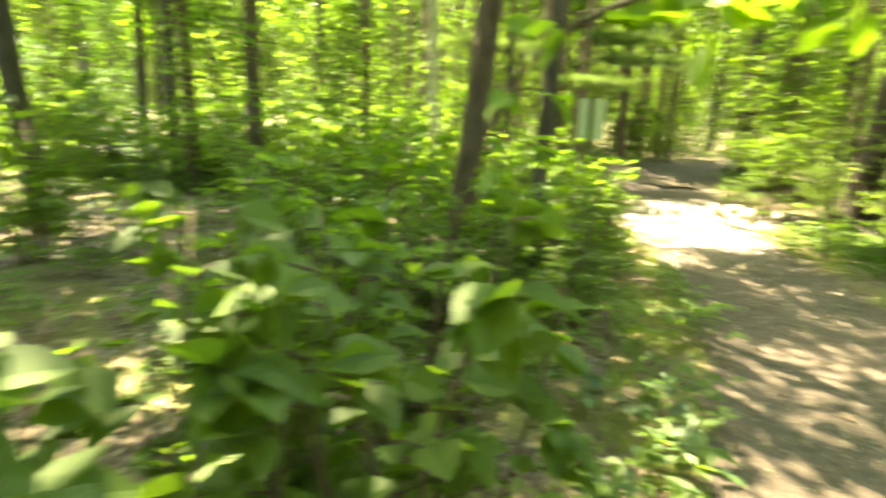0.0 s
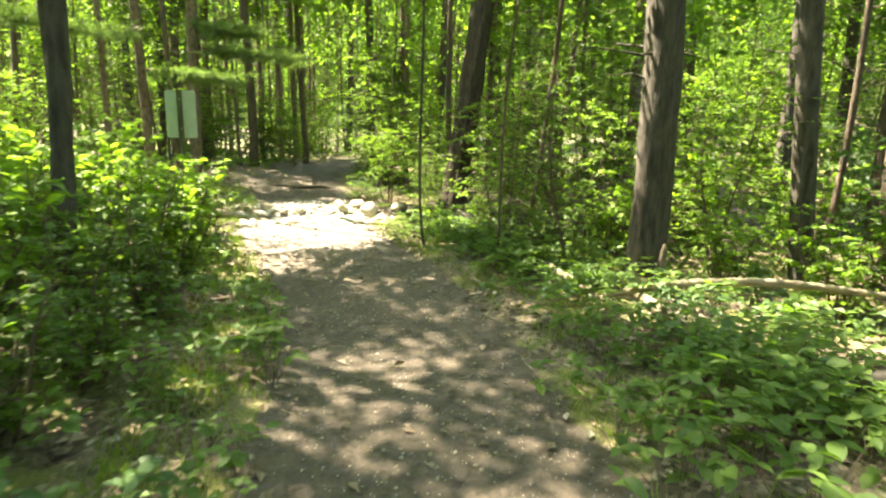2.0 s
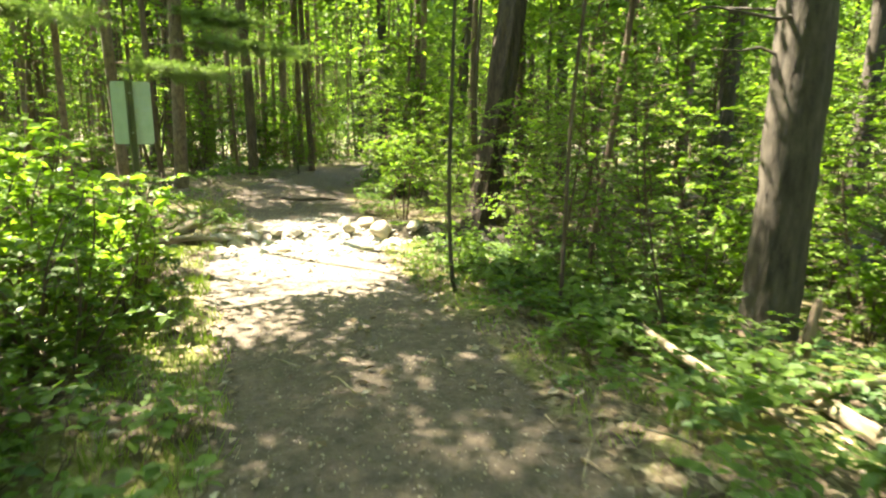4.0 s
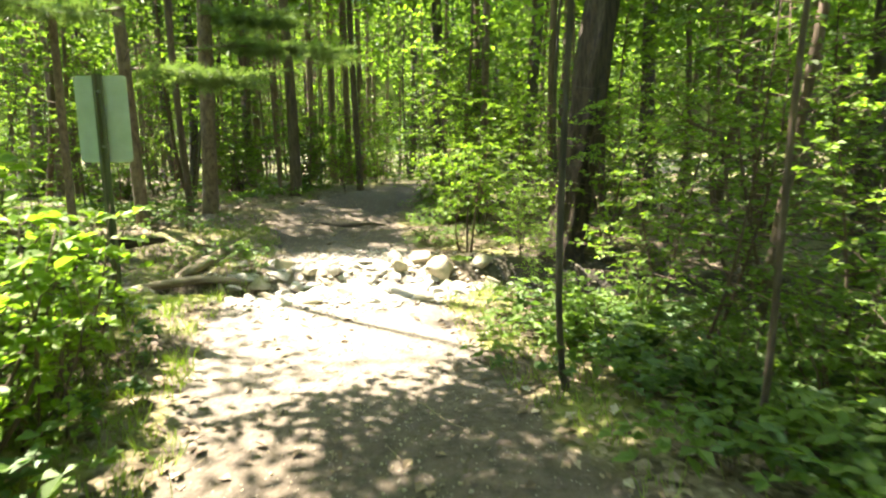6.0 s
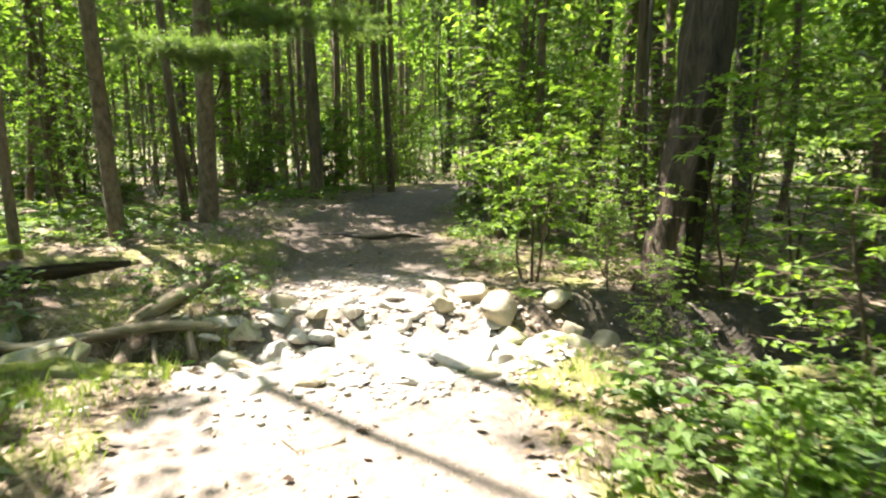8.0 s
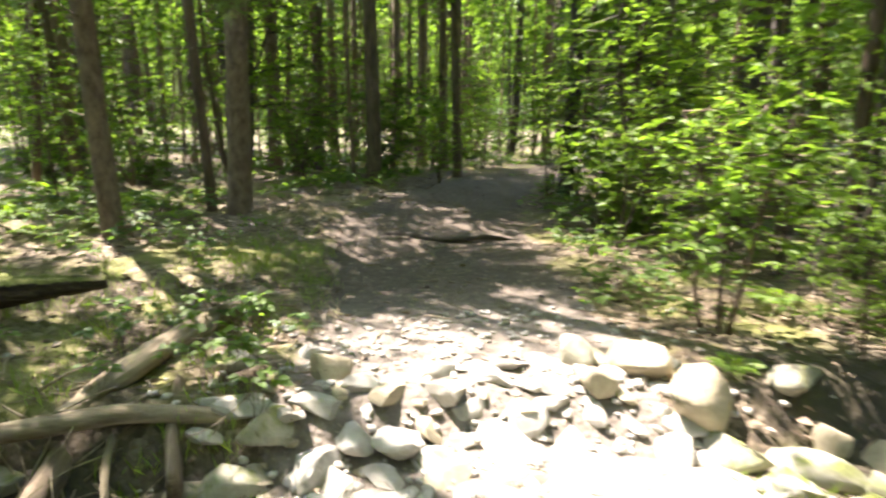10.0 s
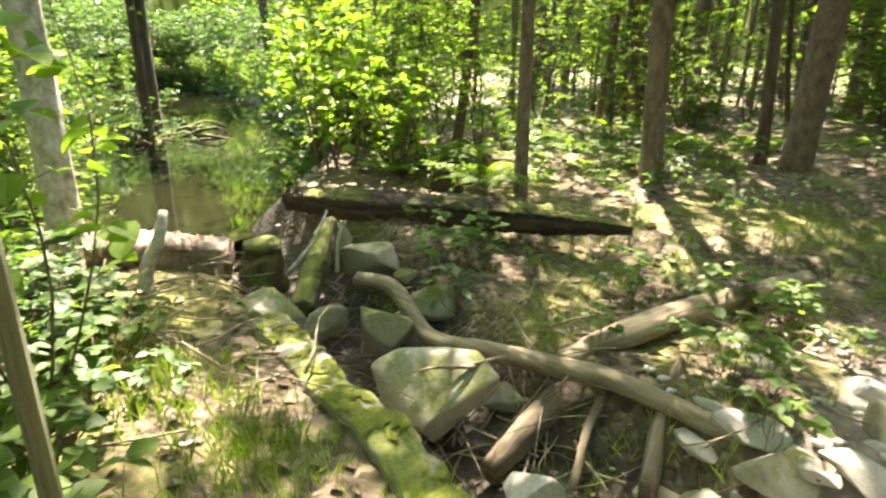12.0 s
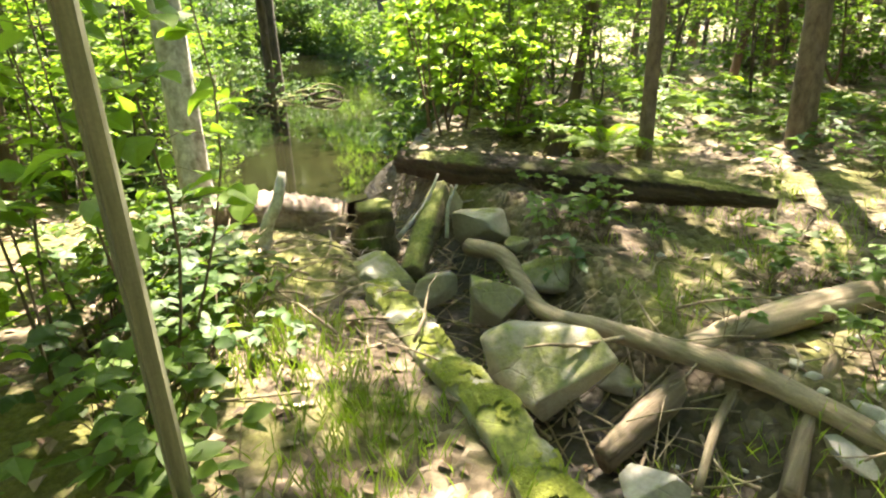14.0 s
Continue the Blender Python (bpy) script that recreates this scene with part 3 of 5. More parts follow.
def pine(name, label, where, tall, girth, seed, lean=(0, 0), boughs=16, bough_from=0.45, stubs=24, needles=260, group="", live=1.0, bough_len=1.6):
    """A conifer with a straight trunk, dead lower twigs and needle boughs above."""
    g = np.random.default_rng(seed)
    ob = thing(name, label, "pine tree", where, group)
    line = trunk_line(seed, tall, lean, 0.03)
    part("trunk", trunk_data(line, girth, seed, 12, 5, 1.25, 0.04), BARK_PINE, ob)
    at = lambda h: np.array([np.interp(h, line[:, 2], line[:, c]) for c in range(3)])
    dead = []
    for k in range(stubs):
        h = 0.6 + (tall * bough_from) * (k + g.uniform()) / stubs
        a = g.uniform(0, 2 * np.pi)
        p = at(h)
        ln = g.choice([0.06, 0.12, g.uniform(0.3, 1.3)])
        q = stem_line(g, p, p + np.array([np.cos(a), np.sin(a), g.normal(0.05, 0.15)]) * (girth + ln), 0.05 * ln, 5)
        dead.append(tube(q, [0.011, 0.003], 4))
        if ln > 0.3:
            for _ in range(3):
                i = g.integers(1, 4)
                e = q[i] + (unit(q[-1] - q[0]) + g.normal(size=3) * 0.6) * 0.25
                dead.append(tube(np.array([q[i], (q[i] + e) / 2, e]), [0.004, 0.002], 3))
    tagged(part("dead_wood", join(dead), TWIG, ob, "thin dead twigs"), kind="stuff")
    wood, LP, LD = [], [], []
    for k in range(boughs):
        u = (k + g.uniform()) / boughs
        h = tall * (bough_from + (0.98 - bough_from) * u)
        a = g.uniform(0, 2 * np.pi)
        ln = bough_len * (1.15 - 0.8 * u) * g.uniform(0.7, 1.1)
        p = at(h)
        q = stem_line(g, p, p + np.array([np.cos(a), np.sin(a), g.normal(0.05, 0.12)]) * ln, 0.06 * ln, 6)
        wood.append(tube(q, [0.02, 0.005], 4))
        for _ in range(12):
            i = g.uniform(1.5, 5)
            j = min(int(i), 4)
            b = q[j] + (q[j + 1] - q[j]) * (i - j)
            e = b + (unit(q[-1] - q[0]) * 0.8 + g.normal(size=3) * [0.7, 0.7, 0.25]) * 0.3 * ln / 1.4
            m = int(needles / 12)
            tt = g.uniform(0.2, 1, m)[:, None]
            LP.append(b + (e - b) * tt)
            LD.append(unit(e - b) * 0.9 + g.normal(size=(m, 3)) * 0.7)
    tagged(part("bough_wood", join(wood), BARK_PINE, ob), kind="stuff")
    P, D = np.concatenate(LP), np.concatenate(LD)
    L = 0.11 * g.uniform(0.8, 1.2, len(P))
    tagged(part("needle_foliage", leaves(P, D, L, 0.014, seed, 0.1, 1.0), NEEDLE, ob, "soft blue-green needles", smooth=False), kind="stuff")
    return ob


# trees that stand by the trail
tree("oak_tree", "tall oak with dark furrowed bark beside the trail", (7.6, 6.05, hz(7.6, 6.05)), 15, 0.20, BARK_GREY, LEAF_MID, 11, (-0.012, 0.02), 0.7, (3.4, 3.4, 3.0), 7000, 0.14, 10, 18, low_twigs=10, rough=0.07)
tree("maple_tree", "slender dark-barked tree behind the trail-side plants", (9.2, 5.1, hz(9.2, 5.1)), 13, 0.13, BARK_GREY, LEAF_MID, 12, (0.0, 0.02), 0.7, (2.6, 2.6, 2.6), 4000, 0.13, low_twigs=8)
tree("maple_tree", "thin grey tree standing in the bushes", (2.0, 6.5, hz(2.0, 6.5)), 11, 0.075, BARK_GREY, LEAF_BRIGHT, 13, (-0.01, 0.0), 0.72, (3.0, 3.0, 2.0), 5800, 0.12, 7, 10, low_twigs=6)
tree("maple_tree", "leaning brown tree in the bushes by the trail", (1.25, 6.1, hz(1.25, 6.1)), 12, 0.11, BARK_BROWN, LEAF_BRIGHT, 14, (0.03, 0.01), 0.72, (3.2, 3.2, 2.2), 6200, 0.12, 7, 12, low_twigs=6)
tree("cedar_tree", "old leaning tree with shredded reddish bark by the brook", (8.1, 11.15, hz(8.1, 11.15)), 14, 0.235, BARK_SHREDDED, LEAF_MID, 15, (0.15, 0.05), 0.72, (3.2, 3.2, 2.4), 5500, 0.13, 9, 28, bend=0.12, rough=0.16, shift=(-2.6, 1.0))
tree("sapling_tree", "pale slim sapling at the edge of the trail", (5.62, 7.72, hz(5.62, 7.72)), 5.2, 0.019, BARK_GREY, LEAF_BRIGHT, 16, (-0.03, 0.03), 0.68, (1.8, 1.2, 0.5), 5600, 0.095, 8, 8, low_twigs=6, bend=0.08, shift=(-1.0, 1.5))
tree("sapling_tree", "thin dark pole-like tree in the undergrowth", (7.3, 7.8, hz(7.3, 7.8)), 8, 0.034, BARK_BROWN, LEAF_MID, 17, (0.0, -0.02), 0.7, (1.9, 1.9, 1.6), 3500, 0.1, 7, 9, low_twigs=8)
tree("sapling_tree", "thin forked sapling bending over the plants", (6.1, 6.9, hz(6.1, 6.9)), 5.0, 0.017, BARK_BROWN, LEAF_MID, 18, (0.10, -0.05), 0.7, (1.4, 1.4, 0.9), 1700, 0.085, 7, 8, low_twigs=5)
tree("birch_tree", "pale lichen-spotted tree at the edge of the pond", (0.92, 11.02, hz(0.92, 11.02)), 13, 0.085, BARK_PALE, LEAF_BRIGHT, 19, (-0.012, 0.0), 0.75, (3.4, 2.3, 2.2), 8000, 0.12, 8, 14, low_twigs=5, bend=0.06, shift=(0.3, -0.6))
pine("pine_tree", "slim pine with ringed grey bark behind the rotten log", (2.47, 13.55, hz(2.47, 13.55)), 17, 0.046, 21, (0.0, 0.0), 14, 0.6, 26, 240)
pine("pine_tree", "straight brown-barked pine with dead lower twigs", (3.2, 14.45, hz(3.2, 14.45)), 18, 0.082, 22, (-0.01, 0.0), 16, 0.6, 30, 260)
pine("pine_tree", "large rough-barked pine in a group of trunks", (4.15, 15.6, hz(4.15, 15.6)), 18, 0.12, 23, (0.02, 0.01), 14, 0.62, 30, 260)
tree("maple_tree", "dark slender tree leaning beside the big pine", (3.85, 15.9, hz(3.85, 15.9)), 11, 0.06, BARK_BROWN, LEAF_MID, 24, (0.02, 0.02), 0.75, (1.6, 1.6, 1.6), 2500, 0.11, 6, 9, low_twigs=8, shift=(-0.2, 2.2))
tree("maple_tree", "dark trunk at the bend of the trail", (6.15, 18.8, hz(6.15, 18.8)), 13, 0.13, BARK_BROWN, LEAF_MID, 25, (0.01, 0.0), 0.6, (2.3, 2.3, 3.0), 4500, 0.13, 9, 12, low_twigs=12, shift=(1.3, 0.6))
tree("maple_tree", "slim dark tree among the hemlocks", (9.0, 12.5, hz(9.0, 12.5)), 12, 0.055, BARK_BROWN, LEAF_MID, 26, (-0.02, 0.0), 0.6, (2.1, 2.1, 1.6), 9000, 0.12, 9, 10, low_twigs=10, shift=(-2.5, 1.0))
# extra tree, added so that its shifted crown shades the right side
tree("maple_tree", "slim dark tree among the hemlocks", (10.4, 13.1, hz(10.4, 13.1)), 12, 0.06, BARK_BROWN, LEAF_MID, 37, (-0.03, 0.01), 0.6, (2.2, 2.2, 1.8), 4500, 0.12, 9, 10, low_twigs=10, shift=(-2.6, 1.6))
tree("maple_tree", "slim dark tree among the hemlocks", (10.0, 14.9, hz(10.0, 14.9)), 13, 0.075, BARK_GREY, LEAF_MID, 27, (0.0, 0.0), 0.65, (3.0, 3.0, 2.8), 9000, 0.12, 7, 10, low_twigs=10)

# three trees added for the shade that their high crowns cast
tree("maple_tree", "leaning young tree behind the pale trunk, added to dapple the bank", (-0.3, 10.3, hz(-0.3, 10.3)), 8.5, 0.06, BARK_BROWN, LEAF_BRIGHT, 36, (0.05, 0.06), 0.7, (1.6, 1.4, 0.9), 3000, 0.11, 8, 9, low_twigs=4, shift=(1.0, 1.7))
tree("maple_tree", "short spreading tree added to shade the brook bank", (0.95, 15.0, hz(0.95, 15.0)), 8.5, 0.06, BARK_BROWN, LEAF_BRIGHT, 28, (0.0, 0.0), 0.7, (1.8, 1.7, 1.2), 4800, 0.11, 9, 9, low_twigs=6)
tree("maple_tree", "young maple over the sign and trail, added for its shade", (1.75, 9.2, hz(1.75, 9.2)), 8, 0.05, BARK_GREY, LEAF_BRIGHT, 29, (0.04, 0.03), 0.72, (2.1, 1.3, 0.8), 5600, 0.10, 9, 9, low_twigs=4, shift=(1.1, 0.3))


def low_bough(root, tip, seed, n=9000):
    """A needle bough that reaches out low over the trail."""
    g = np.random.default_rng(seed)
    root, tip = np.array(root), np.array(tip)
    ob = thing("pine_bough", "soft hanging white pine bough with long needles", "branch", root)
    q = stem_line(g, root * 0, tip - root, 0.06, 10)
    part("wood", tube(q, [0.022, 0.006], 6), BARK_PINE, ob)
    LP, LD = [], []
    for _ in range(110):
        i = g.uniform(1.5, 9)
        j = min(int(i), 8)
        b = q[j] + (q[j + 1] - q[j]) * (i - j)
        e = b + (unit(tip - root) * 0.7 + g.normal(size=3) * [0.8, 0.8, 0.18]) * g.uniform(0.25, 0.6)
        m = n // 110
        LP.append(b + (e - b) * g.uniform(0.15, 1, m)[:, None])
        LD.append(unit(e - b) + g.normal(size=(m, 3)) * 0.55)
    P, D = np.concatenate(LP), np.concatenate(LD)
    tagged(part("needle_foliage", leaves(P, D, 0.12 * g.uniform(0.8, 1.2, len(P)), 0.0065, seed, 0.1, 1.0), NEEDLE, ob, "long soft pale green needles", smooth=False), kind="stuff")


low_bough((4.15, 15.55, 2.95), (6.0, 14.7, 2.85), 61)
low_bough((3.2, 14.25, 3.2), (2.0, 12.6, 2.9), 63, 4500)
low_bough((4.2, 15.5, 3.6), (5.2, 15.4, 3.5), 64)
low_bough((2.47, 13.55, 3.0), (1.2, 12.7, 2.9), 65, 6000)
low_bough((3.2, 14.4, 2.45), (4.4, 14.1, 2.35), 67)

# added so that its crown shades the dirt past the crossing
tree("maple_tree", "short leafy tree behind the pines, added to shade the dirt", (2.0, 18.0, hz(2.0, 18.0)), 8.2, 0.06, BARK_BROWN, LEAF_BRIGHT, 30, (0.0, 0.0), 0.7, (2.1, 1.9, 1.2), 4200, 0.12, 8, 9, low_twigs=5, shift=(1.5, -0.1))

# woods behind: canopy trees, thin poles and pines that share a few shapes
GONE = (0, 0, -60)
canopy = [tree("canopy_tree", "tall broadleaf tree of the surrounding woods", GONE, 15, 0.15, BARK_GREY, LEAF_MID, 31, (0.01, 0), 0.52, (3.2, 3.2, 4.6), 5200, 0.22, 10, 9, "trees of the woods", 8),
          tree("canopy_tree", "tall broadleaf tree of the surrounding woods", GONE, 14, 0.12, BARK_BROWN, LEAF_BRIGHT, 32, (-0.02, 0.01), 0.52, (3.0, 3.0, 4.6), 5200, 0.22, 10, 9, "trees of the woods", 8),
          tree("canopy_tree", "tall broadleaf tree of the surrounding woods", GONE, 16, 0.18, BARK_GREY, LEAF_MID, 33, (0.02, 0.01), 0.54, (3.5, 3.5, 4.6), 5200, 0.22, 10, 9, "trees of the woods", 8)]
canopy_far = [tree("canopy_tree", "tall broadleaf tree of the woods further off", GONE, 15, 0.15, BARK_GREY, LEAF_MID, 34, (0.01, 0), 0.48, (3.3, 3.3, 5.0), 2200, 0.37, 8, 7, "trees of the woods", 2),
              tree("canopy_tree", "tall broadleaf tree of the woods further off", GONE, 14, 0.12, BARK_BROWN, LEAF_MID, 35, (-0.02, 0.01), 0.46, (3.2, 3.2, 5.0), 2200, 0.37, 8, 7, "trees of the woods", 2)]
poles = [tree("pole_tree", "thin young tree with sparse leaves in the woods", GONE, 8, 0.045, BARK_BROWN, LEAF_MID, 41, (0.03, 0.01), 0.5, (1.5, 1.5, 2.6), 750, 0.16, 4, 7, "thin trees of the woods", 10),
         tree("pole_tree", "thin young tree with sparse leaves in the woods", GONE, 7, 0.035, BARK_GREY, LEAF_BRIGHT, 42, (-0.04, 0.02), 0.5, (1.4, 1.4, 2.4), 750, 0.16, 4, 7, "thin trees of the woods", 10),
         tree("pole_tree", "thin bare-stemmed young tree in the woods", GONE, 9, 0.05, BARK_BROWN, LEAF_DEEP, 43, (0.0, 0.02), 0.72, (1.5, 1.5, 1.6), 600, 0.16, 4, 7, "thin trees of the woods", 14)]
pines = [pine("pine_tree", "pine with soft needle boughs in the woods", GONE, 15, 0.13, 51, (0, 0), 26, 0.22, 16, 220, "pines of the woods", 1.0, 2.4)]


def open_to_sun(x, y, heights=(6.0, 9.0, 12.0), room=0.0):
    """Whether a crown here leaves the sunny crossing free."""
    for z in heights:
        k = z / TOWARD_SUN.z
        sx, sy = x - TOWARD_SUN.x * k, y - TOWARD_SUN.y * k
        if 7.6 - room < sy < 13.3 + room and abs(sx - 4.75 - (sy - 8.5) * 0.28) < 2.0 + room:
            return False
    return True


g = np.random.default_rng(5)
spots = []
# several of these stand out of view, added to shade trail and banks
for x, y, s in ((-1.2, 8.2, 0.8), (-2.0, 3.0, 0.9), (-3.4, 7.4, 0.9), (-3.2, 10.6, 0.9), (-1.4, 0.2, 0.95), (0.2, -2.6, 1.0), (4.9, -2.8, 1.0), (7.6, 0.4, 0.95), (10.8, 2.2, 1.0), (13.4, 6.2, 0.95), (13.2, 10.4, 0.9),
                (12.6, 14.2, 0.95), (-6.4, 15.6, 0.75), (-6.9, 16.1, 0.85), (4.0, 21.8, 0.78), (8.2, 20.4, 0.8), (9.6, 18.4, 0.8), (-3.0, 19.8, 0.8), (5.6, 22.6, 0.95), (-4.4, 12.6, 0.85)):
    spots.append((x, y))
    place(canopy[len(spots) % 3], x, y, s, g.uniform(0, 360))
for _ in range(4000):
    x, y = g.uniform(-34, 42), g.uniform(-24, 50)
    r = math.hypot(x - 4.2, y - 8)
    if r > 42 or r < 9.5 or len(spots) >= 92 or g.uniform() > 11.0 / max(r, 11):
        continue
    if near(TRAIL, x, y)[0] < 2.0 or pond_in(x, y) < 1.12 or near(BROOK, x, y)[0] < 1.2 or not open_to_sun(x, y, room=1.6):
        continue
    if any(math.hypot(x - q[0], y - q[1]) < 3.0 for q in spots):
        continue
    spots.append((x, y))
    place(canopy[len(spots) % 3] if r < 14 else canopy_far[len(spots) % 2], x, y, g.uniform(0.85, 1.2), g.uniform(0, 360))
count = 0
for _ in range(5000):
    x, y = g.uniform(-28, 36), g.uniform(-14, 46)
    r = math.hypot(x - 4.4, y - 9)
    if r > 36 or r < 5.5 or count >= 120 or g.uniform() > 7.0 / max(r, 7):
        continue
    if near(TRAIL, x, y)[0] < 1.9 or pond_in(x, y) < 1.08 or near(BROOK, x, y)[0] < 0.9 or (r < 14 and not open_to_sun(x, y, (2.5, 4.0, 6.0), 0.6)):
        continue
    if x < 3.6 and 1.5 < y < 13.5 or not clear_of_walk(x, y, 1.6):
        continue
    place(poles[count % 3], x, y, g.uniform(0.75, 1.25), g.uniform(0, 360))
    count += 1
for x, y, s in ((1.5, 19.5, 1.0), (4.6, 22.0, 1.1), (8.5, 24.5, 1.0), (0.5, 23, 0.9), (13, 26, 1.1), (6.5, 28, 1.1), (-3, 27.5, 1.0), (2.8, 31, 1.2), (12.5, 16.0, 0.9), (14, 12, 1.0), (15, 20.5, 1.0)):
    place(pines[0], x, y, s, x * 97)
# a shaded stand of thin poles past the crossing
bare = [pine("pole_tree", "thin bare pole of a tree with dead twigs", GONE, 13, 0.035, 53, (0.02, 0.0), 6, 0.62, 30, 110, "thin bare poles behind the pines", 1.0, 1.0),
        pine("pole_tree", "thin bare pole of a tree with dead twigs", GONE, 12, 0.028, 54, (-0.02, 0.01), 6, 0.6, 30, 110, "thin bare poles behind the pines", 1.0, 1.0),
        pine("pine_tree", "straight bare-trunked pine with dead lower twigs", GONE, 15, 0.085, 55, (0.0, 0.0), 10, 0.55, 34, 200, "thin bare poles behind the pines", 1.0, 1.8)]
g = np.random.default_rng(25)
stand = []
for _ in range(2000):
    x, y = g.uniform(-1.5, 13), g.uniform(14.6, 31)
    if len(stand) >= 80 or near(TRAIL, x, y)[0] < 1.7 or pond_in(x, y) < 1.1 or any(math.hypot(x - a, y - b) < 0.7 for a, b in stand):
        continue
    if y < 17 and 0 < x < 3 or x > 7 and y < 15.5 or not open_to_sun(x, y, (6.5, 8.0, 10.0, 12.0), 0.5):
        continue
    place(bare[2 if len(stand) % 5 == 0 else len(stand) % 2], x, y, g.uniform(0.8, 1.25), g.uniform(0, 360))
    stand.append((x, y))
drop_proto(*canopy, *canopy_far, *poles, *pines, *bare)

# ---- stones ----


def rock_data(seed, size, sub=3, cuts=20, bumps=0.02, boxy=1.0):
    """A boulder: a ball cut by chance planes, then roughened."""
    g = np.random.default_rng(seed)
    bm = bmesh.new()
    bmesh.ops.create_icosphere(bm, subdivisions=sub, radius=1.0)
    V = np.array([v.co for v in bm.verts])
    F = np.array([[v.index for v in f.verts] for f in bm.faces])
    bm.free()
    V = unit(np.sign(V) * np.abs(V) ** boxy) * np.abs(V).max(axis=1)[:, None] ** (boxy - 1) if boxy < 1 else V
    for _ in range(cuts):
        n = unit(g.normal(size=3))
        d = g.uniform(0.4, 0.76)
        over = np.maximum(V @ n - d, 0)
        V = V - over[:, None] * n * 0.98
    ph = g.uniform(0, 6, (5, 3))
    for k in range(5):
        w = unit(g.normal(size=3)) * (2.2 + 2 * k)
        V = V * (1 + bumps / (1 + k * 0.6) * np.sin(V @ w + ph[k, 0]))[:, None]
    return V / np.abs(V).max(axis=0) * np.asarray(size) * 0.5, F


def rock(x, y, size, seed, mat=None, turn=0.0, sink=0.35, label="rounded grey-tan boulder among the brook stones", tilt=(0, 0), z=None, group="stones of the brook crossing", sub=3, cuts=20, boxy=1.0):
    size = np.asarray(size, float)
    ob = single("boulder", rock_data(seed, size, sub, cuts, 0.02, boxy), mat or ROCK, label, "rock", group=group, smooth=True)
    z = hz(x, y) + size[2] * (0.5 - sink) if z is None else z
    ob.matrix_basis = pose(x, y, z, tilt[0], tilt[1], turn)
    return ob


# the larger stones at and beside the crossing
for x, y, size, mat, turn, seed in (
        (6.02, 10.62, (0.62, 0.5, 0.34), ROCK, 10, 201), (5.45, 10.5, (0.42, 0.36, 0.28), ROCK, 40, 202), (6.4, 11.2, (0.42, 0.34, 0.34), ROCK_TAN, 15, 203),
        (6.3, 11.55, (0.40, 0.34, 0.32), ROCK_TAN, 60, 204), (6.0, 11.42, (0.24, 0.2, 0.2), ROCK_TAN, 0, 205), (6.05, 11.72, (0.26, 0.3, 0.26), ROCK_MOSSY, 30, 206),
        (6.72, 10.82, (0.5, 0.26, 0.24), ROCK_MOSSY, -35, 207), (6.98, 10.95, (0.26, 0.22, 0.2), ROCK_TAN, 10, 208), (7.22, 10.85, (0.28, 0.22, 0.22), ROCK_TAN, 0, 209),
        (6.95, 11.2, (0.36, 0.24, 0.22), ROCK_MOSSY, 20, 210), (6.7, 10.45, (0.34, 0.26, 0.3), ROCK_MOSSY, 70, 211), (6.42, 10.35, (0.3, 0.22, 0.2), ROCK_MOSSY, 25, 212),
        (6.15, 10.2, (0.24, 0.2, 0.22), ROCK, 0, 213), (6.5, 10.75, (0.3, 0.22, 0.16), ROCK_MOSSY, -20, 214), (6.42, 10.95, (0.3, 0.2, 0.2), ROCK_MOSSY, -40, 215),
        (4.62, 11.4, (0.34, 0.2, 0.2), ROCK, 25, 216), (4.42, 11.55, (0.28, 0.2, 0.2), ROCK_MOSSY, 15, 217), (4.28, 11.42, (0.3, 0.2, 0.18), ROCK_MOSSY, -10, 218),
        (4.72, 11.85, (0.26, 0.2, 0.24), ROCK_TAN, 0, 219), (4.66, 12.1, (0.2, 0.18, 0.24), ROCK, 50, 220), (4.28, 12.1, (0.26, 0.2, 0.18), ROCK_MOSSY, 10, 221),
        (5.12, 11.2, (0.24, 0.36, 0.16), ROCK, -12, 222), (4.8, 10.55, (0.36, 0.26, 0.18), ROCK, 20, 223), (5.1, 10.35, (0.34, 0.26, 0.16), ROCK, -20, 224),
        (5.75, 10.95, (0.4, 0.28, 0.2), ROCK, 5, 225), (5.6, 11.35, (0.3, 0.2, 0.16), ROCK, 30, 226), (5.25, 11.75, (0.34, 0.2, 0.14), ROCK, 12, 227), (5.3, 10.8, (0.32, 0.24, 0.18), ROCK, 70, 228),
        (7.6, 10.65, (0.4, 0.3, 0.16), ROCK_MOSSY, 0, 229), (4.5, 11.05, (0.26, 0.2, 0.18), ROCK, 80, 230), (7.9, 9.9, (0.7, 0.3, 0.25), ROCK_MOSSY, -30, 231),
        (5.72, 10.22, (0.52, 0.42, 0.22), ROCK, 15, 232), (5.28, 10.08, (0.46, 0.34, 0.2), ROCK, -25, 233)):
    rock(x, y, size, seed, mat, turn, 0.55 if mat is ROCK else 0.4, "sun-bleached pale boulder of the crossing" if mat is ROCK else ("tan boulder with yellow lichen beside the crossing" if mat is ROCK_TAN else "grey-green mossy boulder in the brook bed"))

